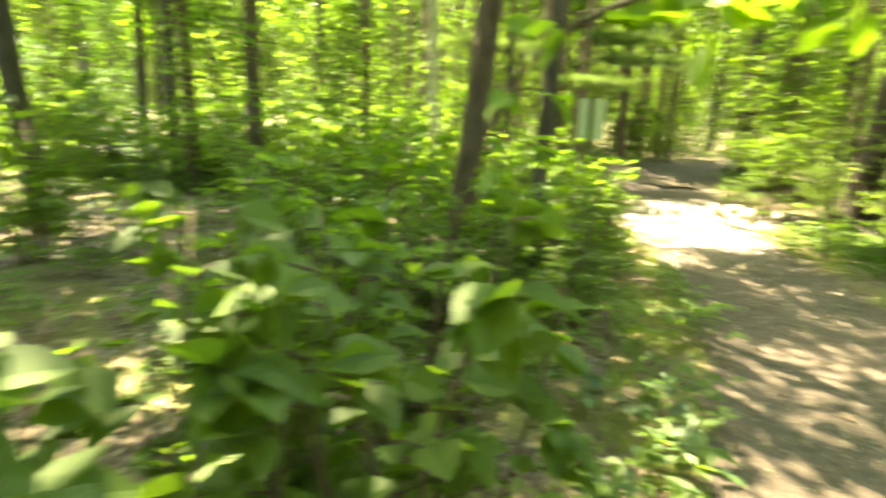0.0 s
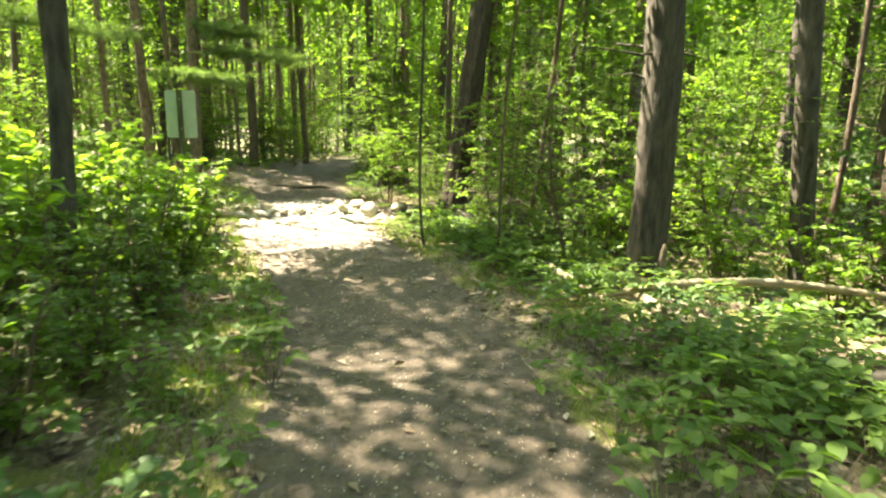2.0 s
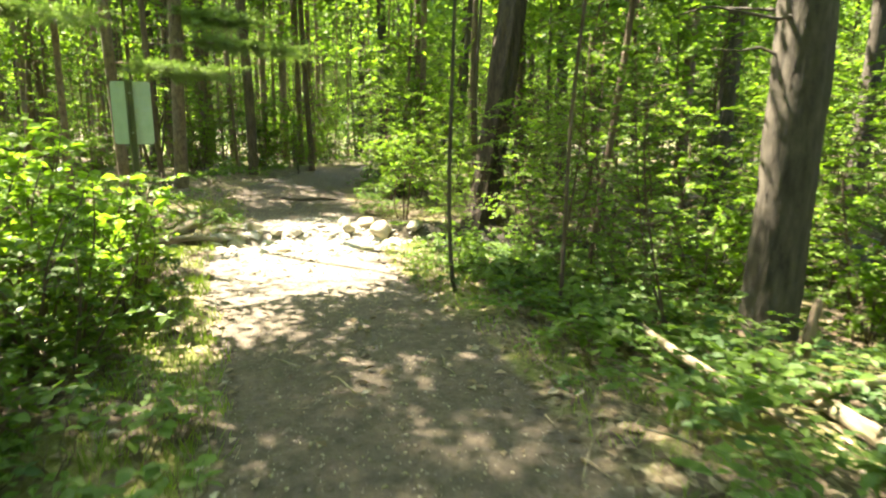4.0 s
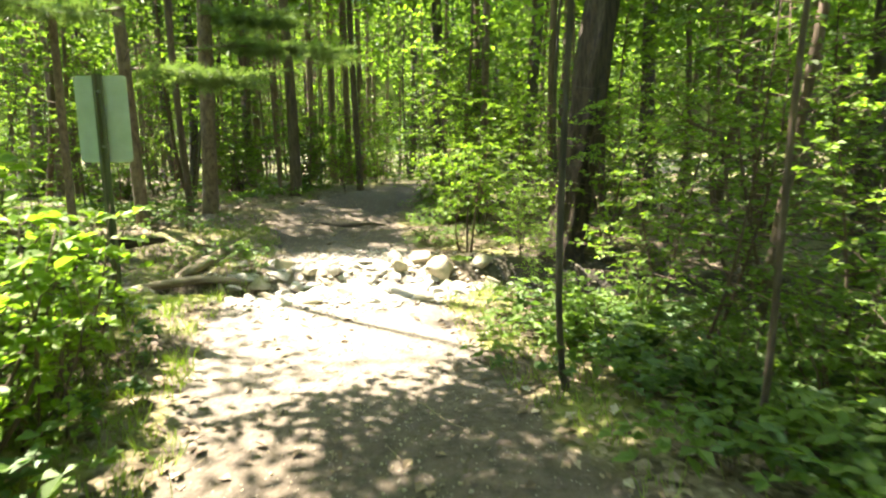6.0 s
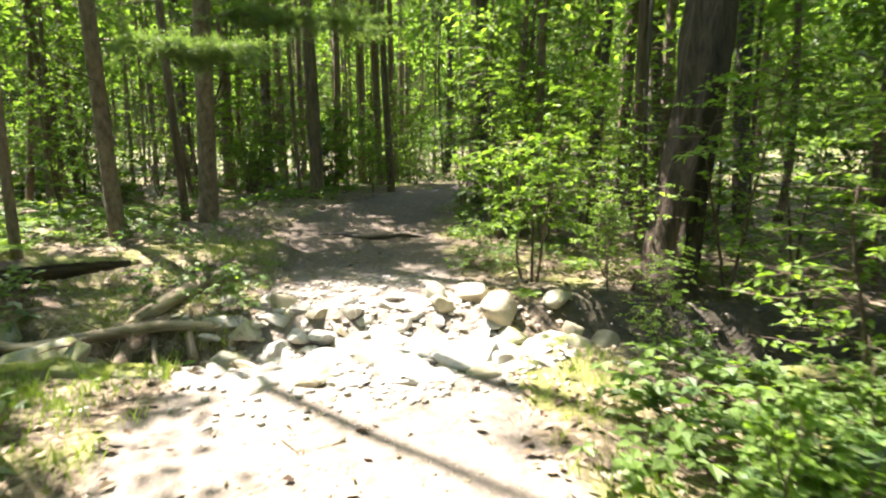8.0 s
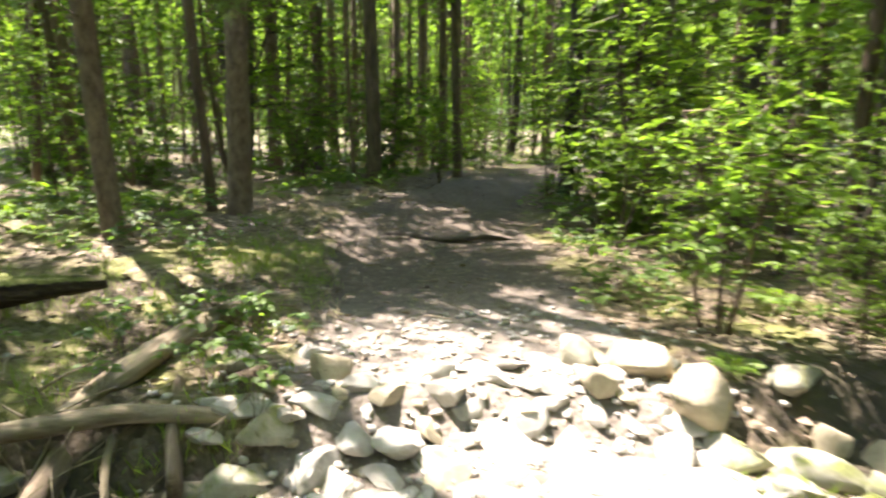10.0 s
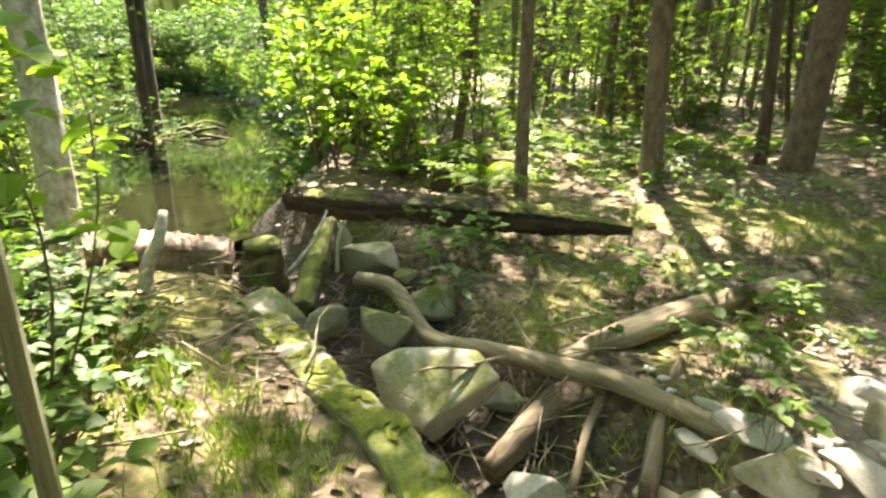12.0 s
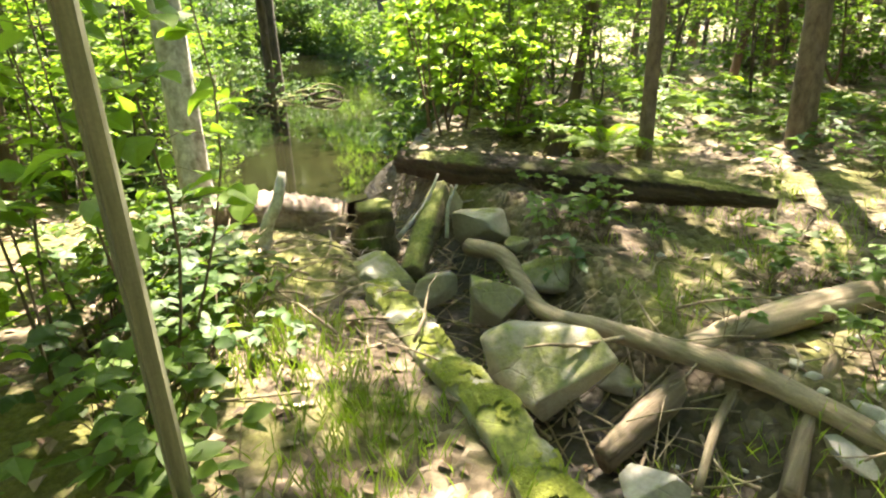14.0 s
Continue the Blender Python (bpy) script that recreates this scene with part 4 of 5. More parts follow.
# cobbles packed into the crossing
cobbles = [rock_data(300 + i, (1, g.uniform(0.55, 0.9), g.uniform(0.3, 0.45)), 3, 14, 0.02) for i in range(10)]
cobble_meshes = [mesh("cobble", V, F, ROCK if i % 5 else ROCK_TAN, False) for i, (V, F) in enumerate(cobbles)]
g = np.random.default_rng(8)
laid = []
for size, tries in ((0.32, 160), (0.24, 500), (0.17, 1200), (0.11, 2500)):
    for _ in range(tries):
        u, w = g.uniform(-1.2, 1.1), g.uniform(-1.0, 1.05)
        x, y = 5.3 + u + w * 0.1, 11.02 - u * 0.2 + w
        if y > 11.75 or y < 9.95 or any((x - a) ** 2 + (y - b) ** 2 < ((size + c) * 0.29) ** 2 for a, b, c in laid) or len(laid) > 285:
            continue
        laid.append((x, y, size))
        ob = new("cobble", cobble_meshes[g.integers(10)])
        s = size * g.uniform(0.8, 1.25)
        ob.matrix_basis = pose(x, y, hz(x, y) - s * 0.04, g.normal(0, 8), g.normal(0, 9), g.uniform(0, 360))
        ob.scale = (s, s, s)
        tagged(ob, "sunlit pale cobblestone packed into the brook crossing", "rock", "stones of the brook crossing")

gravel_spots = []
for _ in range(900):
    x, y = g.normal(5.35, 0.75), g.uniform(9.7, 12.6)
    gravel_spots.append((x, y, hz(x, y) + 0.006, g.uniform(0.025, 0.07)))
single("gravel", scattered([rock_data(350 + i, (1, 0.75, 0.55), 1, 8) for i in range(4)], gravel_spots, g), ROCK, "small pale stones filling the gaps of the crossing", "gravel", kind="stuff")

# ---- the mossy ledge and the stones of the ditch ----


def moss_material():
    n = Nodes("moss_cushion")
    fine = n.noise(n.coords(), 120.0, 4.0)
    n.bump(fine, 0.9, 0.02)
    return n.set(n.ramp(n.mix(0.5, fine, n.noise(n.coords(), 9.0)), (0.35, (0.09, 0.105, 0.015)), (0.65, (0.27, 0.30, 0.04))), 0.95)


MOSS = moss_material()


def ledge():
    """A long hewn stone with a mossy top along the ditch."""
    side = [(-1, b / 5 - 1) for b in range(10)] + [(a / 6 - 1, 1) for a in range(12)] + [(1, 1 - b / 5) for b in range(10)] + [(1 - a / 6, -1) for a in range(12)]
    ring = np.array(side, float)
    ring *= (1 - 0.06 * (np.abs(ring[:, :1]) * np.abs(ring[:, 1:])) ** 4)
    X = np.linspace(-0.92, 0.92, 120)
    taper = np.minimum(1, 0.8 + 0.2 * np.minimum(1, (0.92 - np.abs(X)) / 0.03))
    n = np.array([(x, a * 0.085 * t, b * 0.24 * t) for x, t in zip(X, taper) for a, b in ring])
    m = len(ring)
    F = [(i * m + k, i * m + (k + 1) % m, (i + 1) * m + k) for i in range(119) for k in range(m)] + [((i + 1) * m + k, i * m + (k + 1) % m, (i + 1) * m + (k + 1) % m) for i in range(119) for k in range(m)]
    F += [(0, k + 1, k) for k in range(1, m - 1)] + [(119 * m, 119 * m + k, 119 * m + k + 1) for k in range(1, m - 1)]
    F = np.array(F)
    rough = np.array([noise.fractal(Vector(v) * 5.0, 0.8, 2.0, 5) for v in n])
    n[:, 1] += 0.02 * np.sin(n[:, 0] * 4.2 + 1) + 0.02 * rough * np.sign(n[:, 1])
    n[:, 2] += 0.012 * np.sin(n[:, 0] * 6.0) + 0.014 * rough
    ob = single("stone_ledge", (n, F), ROCK_LEDGE, "long hewn stone ledge with bright moss on top", "stone ledge")
    ob.matrix_basis = pose(3.142, 10.925, -0.196, 0, 0, -22)
    mid = n[F].mean(axis=1)
    face_n = unit(np.cross(n[F[:, 1]] - n[F[:, 0]], n[F[:, 2]] - n[F[:, 0]]))
    wave = np.array([noise.fractal(Vector(m) * 6.0, 0.5, 2.0, 6) for m in mid])
    keep = F[(np.abs(face_n[:, 2]) > 0.35) & (mid[:, 2] > 0.12) & (wave > -0.02)]
    used, flat = np.unique(keep, return_inverse=True)
    lift = 0.008 + 0.012 * np.abs(np.array([[noise.noise(Vector(m) * 22.0)] for m in n[used]]))
    part("moss", (n[used] + lift * [0, 0, 1], flat.reshape(-1, 3)), MOSS, ob, "cushion of bright yellow-green moss")


ledge()
DITCH = "stones in the dry ditch"
for x, y, z, size, mat, turn, tilt, seed, label in (
        (3.14, 11.42, -0.15, (0.58, 0.44, 0.30), ROCK_MOSSY, 38, (34, -14), 411, "large flat grey boulder tipped into the ditch"),
        (2.64, 11.66, -0.11, (0.40, 0.28, 0.28), ROCK_LEDGE, 40, (10, -15), 412, "angular mossy boulder in the ditch"),
        (2.42, 11.5, -0.08, (0.14, 0.28, 0.20), ROCK_MOSSY, -30, (15, 0), 413, "narrow upright grey stone in the ditch"),
        (2.12, 11.42, -0.10, (0.50, 0.38, 0.32), ROCK_LEDGE, 15, (0, 5), 414, "domed mossy stone at the end of the ledge"),
        (2.24, 11.68, -0.16, (0.22, 0.2, 0.2), ROCK_MOSSY, 60, (0, 0), 415, "small grey stone in the ditch"),
        (2.12, 12.22, 0.04, (0.40, 0.26, 0.26), ROCK_MOSSY, 15, (8, -10), 416, "tilted grey boulder below the rotten log"),
        (1.80, 12.28, 0.10, (0.17, 0.15, 0.24), ROCK_TAN, 20, (0, 12), 417, "pale upright stone in the driftwood"),
        (3.42, 11.72, -0.28, (0.36, 0.16, 0.18), ROCK_MOSSY, 35, (0, 0), 418, "long grey stone on the ditch floor"),
        (3.74, 11.15, -0.24, (0.24, 0.20, 0.20), ROCK, 0, (0, 0), 419, "rounded granite stone in the ditch"),
        (2.42, 12.25, -0.04, (0.26, 0.2, 0.2), ROCK_LEDGE, 0, (0, 0), 420, "mossy stone at the bank"),
        (3.88, 12.1, -0.1, (0.2, 0.16, 0.16), ROCK_MOSSY, 30, (0, 0), 421, "small grey stone under the log"),
        (2.75, 12.05, -0.05, (0.42, 0.26, 0.22), ROCK_LEDGE, 30, (0, 0), 422, "mound of green moss over a stone")):
    rock(x, y, size, seed, mat, turn, 0.3, label, tilt, z, DITCH, 4, 12, 1.0)

# ---- dead wood ----


def log(name, points, radii, mat, label, sides=14, rough=0.06, seed=0, n=24, category="log", flat=1.0, children=()):
    P = spline(points, n)
    base = P[0].copy()
    turn = Vector(P[-1] - base).to_track_quat("Z", "Y")
    grain = np.array(turn.to_matrix())
    ob = thing(name, label, category, base)
    ob.rotation_euler = turn.to_euler()
    part("wood", tube((P - base) @ grain, radii, sides, rough, seed, 5, flat), mat, ob)
    for pts, r in children:
        part("side_twig", tube(spline((np.asarray(pts) - base) @ grain, 8), [r, r * 0.4], 6, 0.05, seed), mat, ob)
    return ob


log("fallen_branch", [(2.22, 11.98, -0.02), (2.5, 11.93, 0.02), (2.72, 11.82, -0.04), (2.95, 11.7, -0.08), (3.27, 11.71, -0.06), (3.57, 11.69, -0.03), (3.82, 11.7, -0.02), (4.1, 11.68, -0.05), (4.5, 11.66, -0.12)],
    [0.05, 0.045, 0.04, 0.042, 0.045, 0.045, 0.04, 0.036], DEADWOOD, "long curved bare branch lying across the ditch", 12, 0.05, 501, 40, "branch",
    children=(([(3.36, 11.7, -0.05), (3.32, 11.55, -0.02), (3.22, 11.42, -0.03)], 0.013), ([(3.3, 11.5, -0.03), (3.2, 11.36, 0.0), (3.12, 11.3, -0.02)], 0.009)))
log("fallen_log", [(4.4, 13.1, hz(4.4, 13.1) + 0.06), (4.05, 12.5, hz(4.05, 12.5) + 0.07), (3.8, 12.1, hz(3.8, 12.1) + 0.07), (3.58, 11.8, -0.07)], [0.055, 0.062, 0.065, 0.06], DEADWOOD, "weathered grey-brown log lying on the bank", 14, 0.06, 502)
log("split_log", [(3.62, 11.92, -0.16), (3.56, 11.55, -0.24), (3.52, 11.25, -0.3)], [0.075, 0.08, 0.06], SPLITWOOD, "split log with bare orange-brown wood in the ditch", 18, 0.10, 503, 16, "log", 0.7)
log("rotten_plank", [(4.02, 11.98, -0.04), (4.02, 11.7, -0.15), (4.06, 11.4, -0.24)], [0.08, 0.1, 0.09], SPLITWOOD, "flat rotten board-like piece of trunk", 12, 0.08, 504, 14, "log", 0.35)
log("rotten_log", [(1.15, 12.42, 0.26), (1.7, 12.52, 0.26), (2.3, 12.66, 0.265), (2.9, 12.82, 0.27), (3.5, 12.97, 0.265)], [0.08, 0.105, 0.11, 0.10, 0.085, 0.035], ROTTEN, "dark rotten log with moss along its top", 30, 0.13, 505, 120)
log("stick", [(3.8, 11.86, -0.06), (3.78, 11.6, -0.16), (3.83, 11.3, -0.26)], [0.014, 0.018, 0.014], DEADWOOD, "thin bent stick leaning in the ditch", 7, 0.05, 506, 12, "stick")
log("stick", [(1.72, 10.98, 0.02), (1.70, 11.02, 0.22), (1.74, 11.08, 0.36), (1.72, 11.14, 0.5)], [0.04, 0.034, 0.03, 0.02], BARK_PALE, "pale broken stick standing upright", 9, 0.1, 507, 14, "stick")
log("stick", [(1.80, 11.80, -0.02), (1.86, 11.98, 0.16), (1.84, 12.12, 0.32)], [0.016, 0.014, 0.008], BARK_PALE, "bleached thin stick propped on the driftwood", 7, 0.06, 521, 12, "stick")
log("stick", [(2.02, 12.0, -0.02), (1.98, 12.06, 0.16), (2.0, 12.12, 0.28)], [0.014, 0.012, 0.007], BARK_PALE, "bleached thin stick propped on the driftwood", 7, 0.06, 522, 12, "stick")
log("crumbling_log", [(1.12, 11.05, 0.2), (1.4, 11.28, 0.17), (1.68, 11.5, 0.14)], [0.12, 0.14, 0.12], PINKWOOD, "short crumbling log with pale reddish wood", 26, 0.13, 508, 44)
log("mossy_log", [(2.2, 11.55, -0.06), (2.0, 11.85, 0.06), (1.78, 12.2, 0.2)], [0.06, 0.07, 0.06], MOSSWOOD, "short mossy log propped on the stones", 18, 0.12, 509, 40)
log("tree_stump", [(1.62, 11.78, -0.15), (1.6, 11.8, 0.06), (1.6, 11.8, 0.16)], [0.16, 0.13, 0.11], MOSSWOOD, "dark mossy stump beside the pond", 14, 0.18, 510, 10, "stump")
log("exposed_root", [(5.2, 14.8, 0.02), (5.5, 15.02, 0.085), (5.8, 15.08, 0.10), (6.1, 14.96, 0.07), (6.4, 14.9, 0.06), (6.8, 15.0, 0.05), (7.2, 15.05, -0.03)], [0.012, 0.03, 0.034, 0.032, 0.034, 0.03, 0.015], BARK_GREY, "worn tree root crossing the dirt trail", 9, 0.12, 511, 36, "root")
log("exposed_root", [(6.0, 16.4, 0.08), (6.5, 16.25, 0.11), (7.0, 16.1, 0.07), (7.4, 16.0, 0.0)], [0.01, 0.02, 0.02, 0.01], BARK_GREY, "thin root crossing the dirt trail", 8, 0.12, 512, 20, "root")
log("fallen_branch", [(6.7, 5.6, 0.0), (6.2, 4.95, 0.03), (5.75, 4.3, 0.1), (5.4, 3.6, 0.1)], [0.03, 0.045, 0.05, 0.04], DEADWOOD, "bare grey branch lying among the plants", 9, 0.06, 513, 20, "branch")
log("fallen_branch", [(5.6, 5.0, 0.06), (6.5, 4.75, 0.14), (7.5, 4.4, 0.1), (8.4, 3.7, 0.0)], [0.02, 0.035, 0.04, 0.03], DEADWOOD, "long bare branch lying among the plants", 9, 0.06, 514, 20, "branch")
log("fallen_log", [(5.3, 3.15, 0.1), (5.9, 2.85, 0.16), (6.8, 2.6, 0.1)], [0.05, 0.06, 0.055], BARK_GREY, "dark log half hidden by leafy plants", 10, 0.08, 515, 16)
log("fallen_branch", [(6.3, 6.3, 0.05), (5.95, 5.7, 0.1), (5.75, 5.2, 0.12), (5.7, 4.7, 0.05)], [0.02, 0.03, 0.03, 0.02], DEADWOOD, "bare branch lying on the leaf litter", 8, 0.06, 516, 18, "branch")
log("tree_stump", [(7.15, 5.55, -0.3), (7.16, 5.5, 0.05), (7.18, 5.48, 0.3)], [0.05, 0.04, 0.02], SPLITWOOD, "small splintered pale stump beside the oak", 8, 0.2, 517, 8, "stump")
log("fallen_log", [(7.0, 9.75, -0.2), (7.9, 9.45, -0.22), (9.0, 9.2, -0.3)], [0.08, 0.1, 0.09], MOSSWOOD, "mossy log lying along the brook", 12, 0.1, 519, 16)
log("tree_stump", [(1.95, 13.3, 0.1), (1.95, 13.3, 0.35), (1.96, 13.32, 0.42)], [0.14, 0.11, 0.09], ROTTEN, "dark rotten stump behind the log", 12, 0.18, 520, 8, "stump")


def twig_heap(x0, y0, n, spread, seed, long=0.35, dz=0.03):
    g = np.random.default_rng(seed)
    out = []
    for _ in range(n):
        x, y = x0 + g.normal(0, spread[0]), y0 + g.normal(0, spread[1])
        a, ln = g.uniform(0, 2 * np.pi), long * g.uniform(0.4, 1.3)
        p = np.array([x, y, hz(x, y) + dz * g.uniform(0.2, 2.5)])
        e = p + np.array([np.cos(a), np.sin(a), g.normal(0.02, 0.12)]) * ln
        e[2] = max(e[2], hz(e[0], e[1]) + 0.008)
        out.append(tube(stem_line(g, p, e, 0.05 * ln, 5), [g.uniform(0.003, 0.009), 0.002], 5))
    return join(out)


for x, y, n, sp, seed, label in ((1.75, 11.8, 220, (0.34, 0.25), 1, "heap of bleached driftwood twigs by the pond"), (3.4, 11.5, 130, (0.45, 0.22), 2, "scattered thin twigs in the ditch"),
                                 (2.2, 10.9, 60, (0.5, 0.3), 3, "brown twigs and needles on the bank"), (5.6, 5.2, 50, (0.6, 1.0), 4, "thin fallen twigs beside the trail"), (4.0, 12.6, 40, (0.5, 0.5), 5, "thin fallen twigs on the bank")):
    single("twigs", twig_heap(x, y, n, sp, seed), DEADWOOD, label, "twigs", kind="stuff")

# ---- the sign seen from behind ----


def sign():
    x, y = 3.24, 9.97
    base = hz(x, y)
    ob = thing("trail_sign", "pale metal trail sign on a dark green steel post", "sign", (x, y, base))
    H = 1.86 - base
    prof = [(a * 1.3, b * 1.3) for a, b in [(-0.028, 0.0), (-0.028, 0.004), (-0.018, 0.004), (-0.012, 0.022), (0.012, 0.022), (0.018, 0.004), (0.028, 0.004), (0.028, 0.0), (0.014, 0.0), (0.008, 0.017), (-0.008, 0.017), (-0.014, 0.0)]]
    V, F, n = [], [], len(prof)
    for z in (-0.4, H):
        V += [(a, b, z) for a, b in prof]
    for i in range(n):
        k = (i + 1) % n
        F += [(i, k, n + k), (i, n + k, n + i)]
    for tri in ((4, 9, 10), (3, 4, 10), (3, 10, 11), (0, 1, 2), (0, 2, 11), (2, 3, 11), (4, 5, 9), (5, 8, 9), (5, 6, 8), (6, 7, 8)):
        F += [tuple(n + t for t in tri)]
    post = part("post", (np.array(V, float), np.array(F)), POST_PAINT, ob, "dark green channel-shaped steel post", False)
    bm = bmesh.new()
    bmesh.ops.create_cube(bm, size=1)
    bmesh.ops.scale(bm, vec=(0.385, 0.004, 0.60), verts=bm.verts)
    upright = [e for e in bm.edges if abs(e.verts[0].co.y - e.verts[1].co.y) > 1e-4]
    bmesh.ops.bevel(bm, geom=upright, offset=0.03, segments=4, affect="EDGES", profile=0.5)
    me = bpy.data.meshes.new("panel")
    bm.to_mesh(me)
    bm.free()
    me.materials.append(SIGN_BACK)
    me.materials.append(SIGN_FRONT)
    for p in me.polygons:
        p.material_index = 1 if p.normal.y > 0.5 else 0
    panel = new("panel", me)
    panel.parent, panel.location = ob, (0, 0.033, H - 0.31)
    for z in (H - 0.12, H - 0.5):
        V, F = tube(np.array([(0, -0.002, 0), (0, 0.02, 0)]), [0.009, 0.009], 6)
        bolt = part("bolt", (V, F), STEEL, ob, "small steel bolt", False)
        bolt.location = (0, 0.0, z)
    ob.rotation_euler = (0, 0, radians(-28))


sign()


def root_mound():
    """A dark heap of roots and branches that stands in the pond."""
    ob = thing("root_mound", "dark mound of roots and branches standing in the pond", "root mound", (-6.6, 15.9, -0.5))
    V, F = rock_data(451, (2.8, 1.5, 0.42), 3, 8, 0.12)
    part("soil", (V, F), ROTTEN, ob)
    g = np.random.default_rng(9)
    for _ in range(30):
        a = g.uniform(0, 6.28)
        e = np.array([np.cos(a) * g.uniform(1.2, 2.6), np.sin(a) * g.uniform(1.0, 2.0), g.uniform(-0.05, 0.4)])
        part("root", tube(stem_line(g, np.array([0, 0, 0.3]), e, 0.2, 7), [0.05, 0.012], 6), ROTTEN, ob)


root_mound()

# ---- undergrowth ----
shrubs = [bush("leafy_shrub", "dense shrub with rounded bright green leaves", "shrub", LEAF_BRIGHT, TWIG, "shrubs along the trail", seed=61, tall=1.15, stems=9, spread=0.55, twigs=11, per_twig=9, leaf=0.075, wide=0.68, clear=0.12, twig_len=0.32, oval=True),
          bush("leafy_shrub", "dense shrub with mid-green leaves", "shrub", LEAF_MID, TWIG, "shrubs along the trail", seed=62, tall=0.95, stems=9, spread=0.5, twigs=10, per_twig=9, leaf=0.07, wide=0.6, clear=0.1, twig_len=0.3, oval=True),
          bush("leafy_shrub", "open shrub with large pointed leaves", "shrub", LEAF_BRIGHT, TWIG, "shrubs along the trail", seed=63, tall=1.3, stems=6, spread=0.5, twigs=10, per_twig=8, leaf=0.10, wide=0.62, clear=0.2, twig_len=0.38, oval=True)]
saplings = [bush("young_tree", "young tree with layered light green leaves", "young tree", LEAF_BRIGHT, BARK_GREY, "young trees of the understory", seed=71, tall=3.4, stems=2, spread=0.7, twigs=46, per_twig=16, leaf=0.085, wide=0.55, clear=0.2, twig_len=1.05, girth=0.02, rise=0.2),
            bush("young_tree", "young tree with layered fresh green leaves", "young tree", LEAF_BRIGHT, BARK_BROWN, "young trees of the understory", seed=72, tall=2.8, stems=2, spread=0.6, twigs=46, per_twig=16, leaf=0.08, wide=0.55, clear=0.15, twig_len=0.95, girth=0.018, rise=0.2),
            bush("young_tree", "slender young tree with sparse leaves", "young tree", LEAF_MID, BARK_BROWN, "young trees of the understory", seed=73, tall=4.2, stems=2, spread=0.9, twigs=44, per_twig=14, leaf=0.09, wide=0.55, clear=0.25, twig_len=1.1, girth=0.022, rise=0.25),
            bush("young_tree", "low spreading young tree with bright layered leaves", "young tree", LEAF_BRIGHT, BARK_BROWN, "young trees of the understory", seed=74, tall=1.55, stems=3, spread=0.45, twigs=24, per_twig=18, leaf=0.075, wide=0.5, clear=0.4, twig_len=0.8, girth=0.016, rise=0.12)]
far_bush = [bush("understory_bush", "thick bush of the woods behind", "bush", LEAF_MID, TWIG, "bushes of the woods", seed=81, tall=2.2, stems=9, spread=1.2, twigs=14, per_twig=6, leaf=0.19, wide=0.6, clear=0.05, twig_len=0.8, girth=0.015, twig_wood=False),
            bush("understory_bush", "thick bush of the woods behind", "bush", LEAF_MID, TWIG, "bushes of the woods", seed=82, tall=1.7, stems=9, spread=1.2, twigs=14, per_twig=6, leaf=0.18, wide=0.6, clear=0.05, twig_len=0.8, girth=0.015, twig_wood=False),
            bush("understory_bush", "thick dark bush of the woods behind", "bush", LEAF_DEEP, TWIG, "bushes of the woods", seed=83, tall=2.8, stems=8, spread=1.3, twigs=16, per_twig=6, leaf=0.18, wide=0.6, clear=0.05, twig_len=0.8, girth=0.015, twig_wood=False)]
ferns = [fern_thing(91, 9, 0.55), fern_thing(92, 8, 0.42)]

# shrubs left of the trail and round the sign
for i, (x, y, s, k) in enumerate((
        (2.75, 7.9, 1.0, 0), (2.9, 8.6, 0.95, 0), (2.45, 7.2, 1.0, 1), (2.1, 7.9, 1.1, 0), (2.35, 8.7, 1.1, 2), (2.75, 7.0, 0.8, 1), (2.2, 6.4, 0.95, 1), (1.7, 7.2, 1.1, 0), (1.5, 8.3, 1.1, 2),
        (2.5, 6.1, 0.7, 1), (2.0, 5.5, 0.9, 1), (1.5, 5.3, 1.0, 0), (1.1, 4.6, 1.0, 1), (1.75, 4.5, 0.8, 1), (2.15, 4.9, 0.65, 1), (0.7, 5.6, 1.1, 2), (0.4, 4.3, 1.1, 0), (0.1, 5.4, 1.2, 1),
        (0.9, 13.15, 1.0, 2), (1.35, 13.5, 0.9, 0), (0.3, 13.7, 1.1, 2), (-0.4, 10.6, 0.8, 2), (-1.3, 11.0, 1.0, 0), (3.05, 9.25, 0.75, 2), (2.6, 9.6, 0.6, 2), (2.05, 10.15, 0.5, 2), (1.9, 9.6, 1.0, 0), (1.3, 9.6, 1.1, 1), (0.9, 8.9, 1.1, 0), (3.1, 8.1, 0.65, 0), (1.1, 6.6, 1.2, 0), (0.3, 7.2, 1.2, 2),
        (1.25, 3.5, 0.8, 1), (0.7, 3.2, 0.9, 0), (0.2, 9.6, 1.1, 1), (-0.6, 8.4, 1.2, 0), (-0.4, 6.4, 1.2, 1))):
    place(shrubs[k], x, y, s, i * 67)
# the climber with round leaves beside the sign post
vine = bush("climbing_plant", "sparse climber with round pale green leaves beside the sign post", "climber", LEAF_BRIGHT, TWIG, "", seed=65, tall=1.6, stems=4, spread=0.3, twigs=6, per_twig=3, leaf=0.1, wide=0.8, clear=0.35, twig_len=0.26, oval=2, girth=0.006)
place(vine, 2.55, 10.2, 1.0, 75)
place(vine, 2.3, 9.95, 1.0, 200)
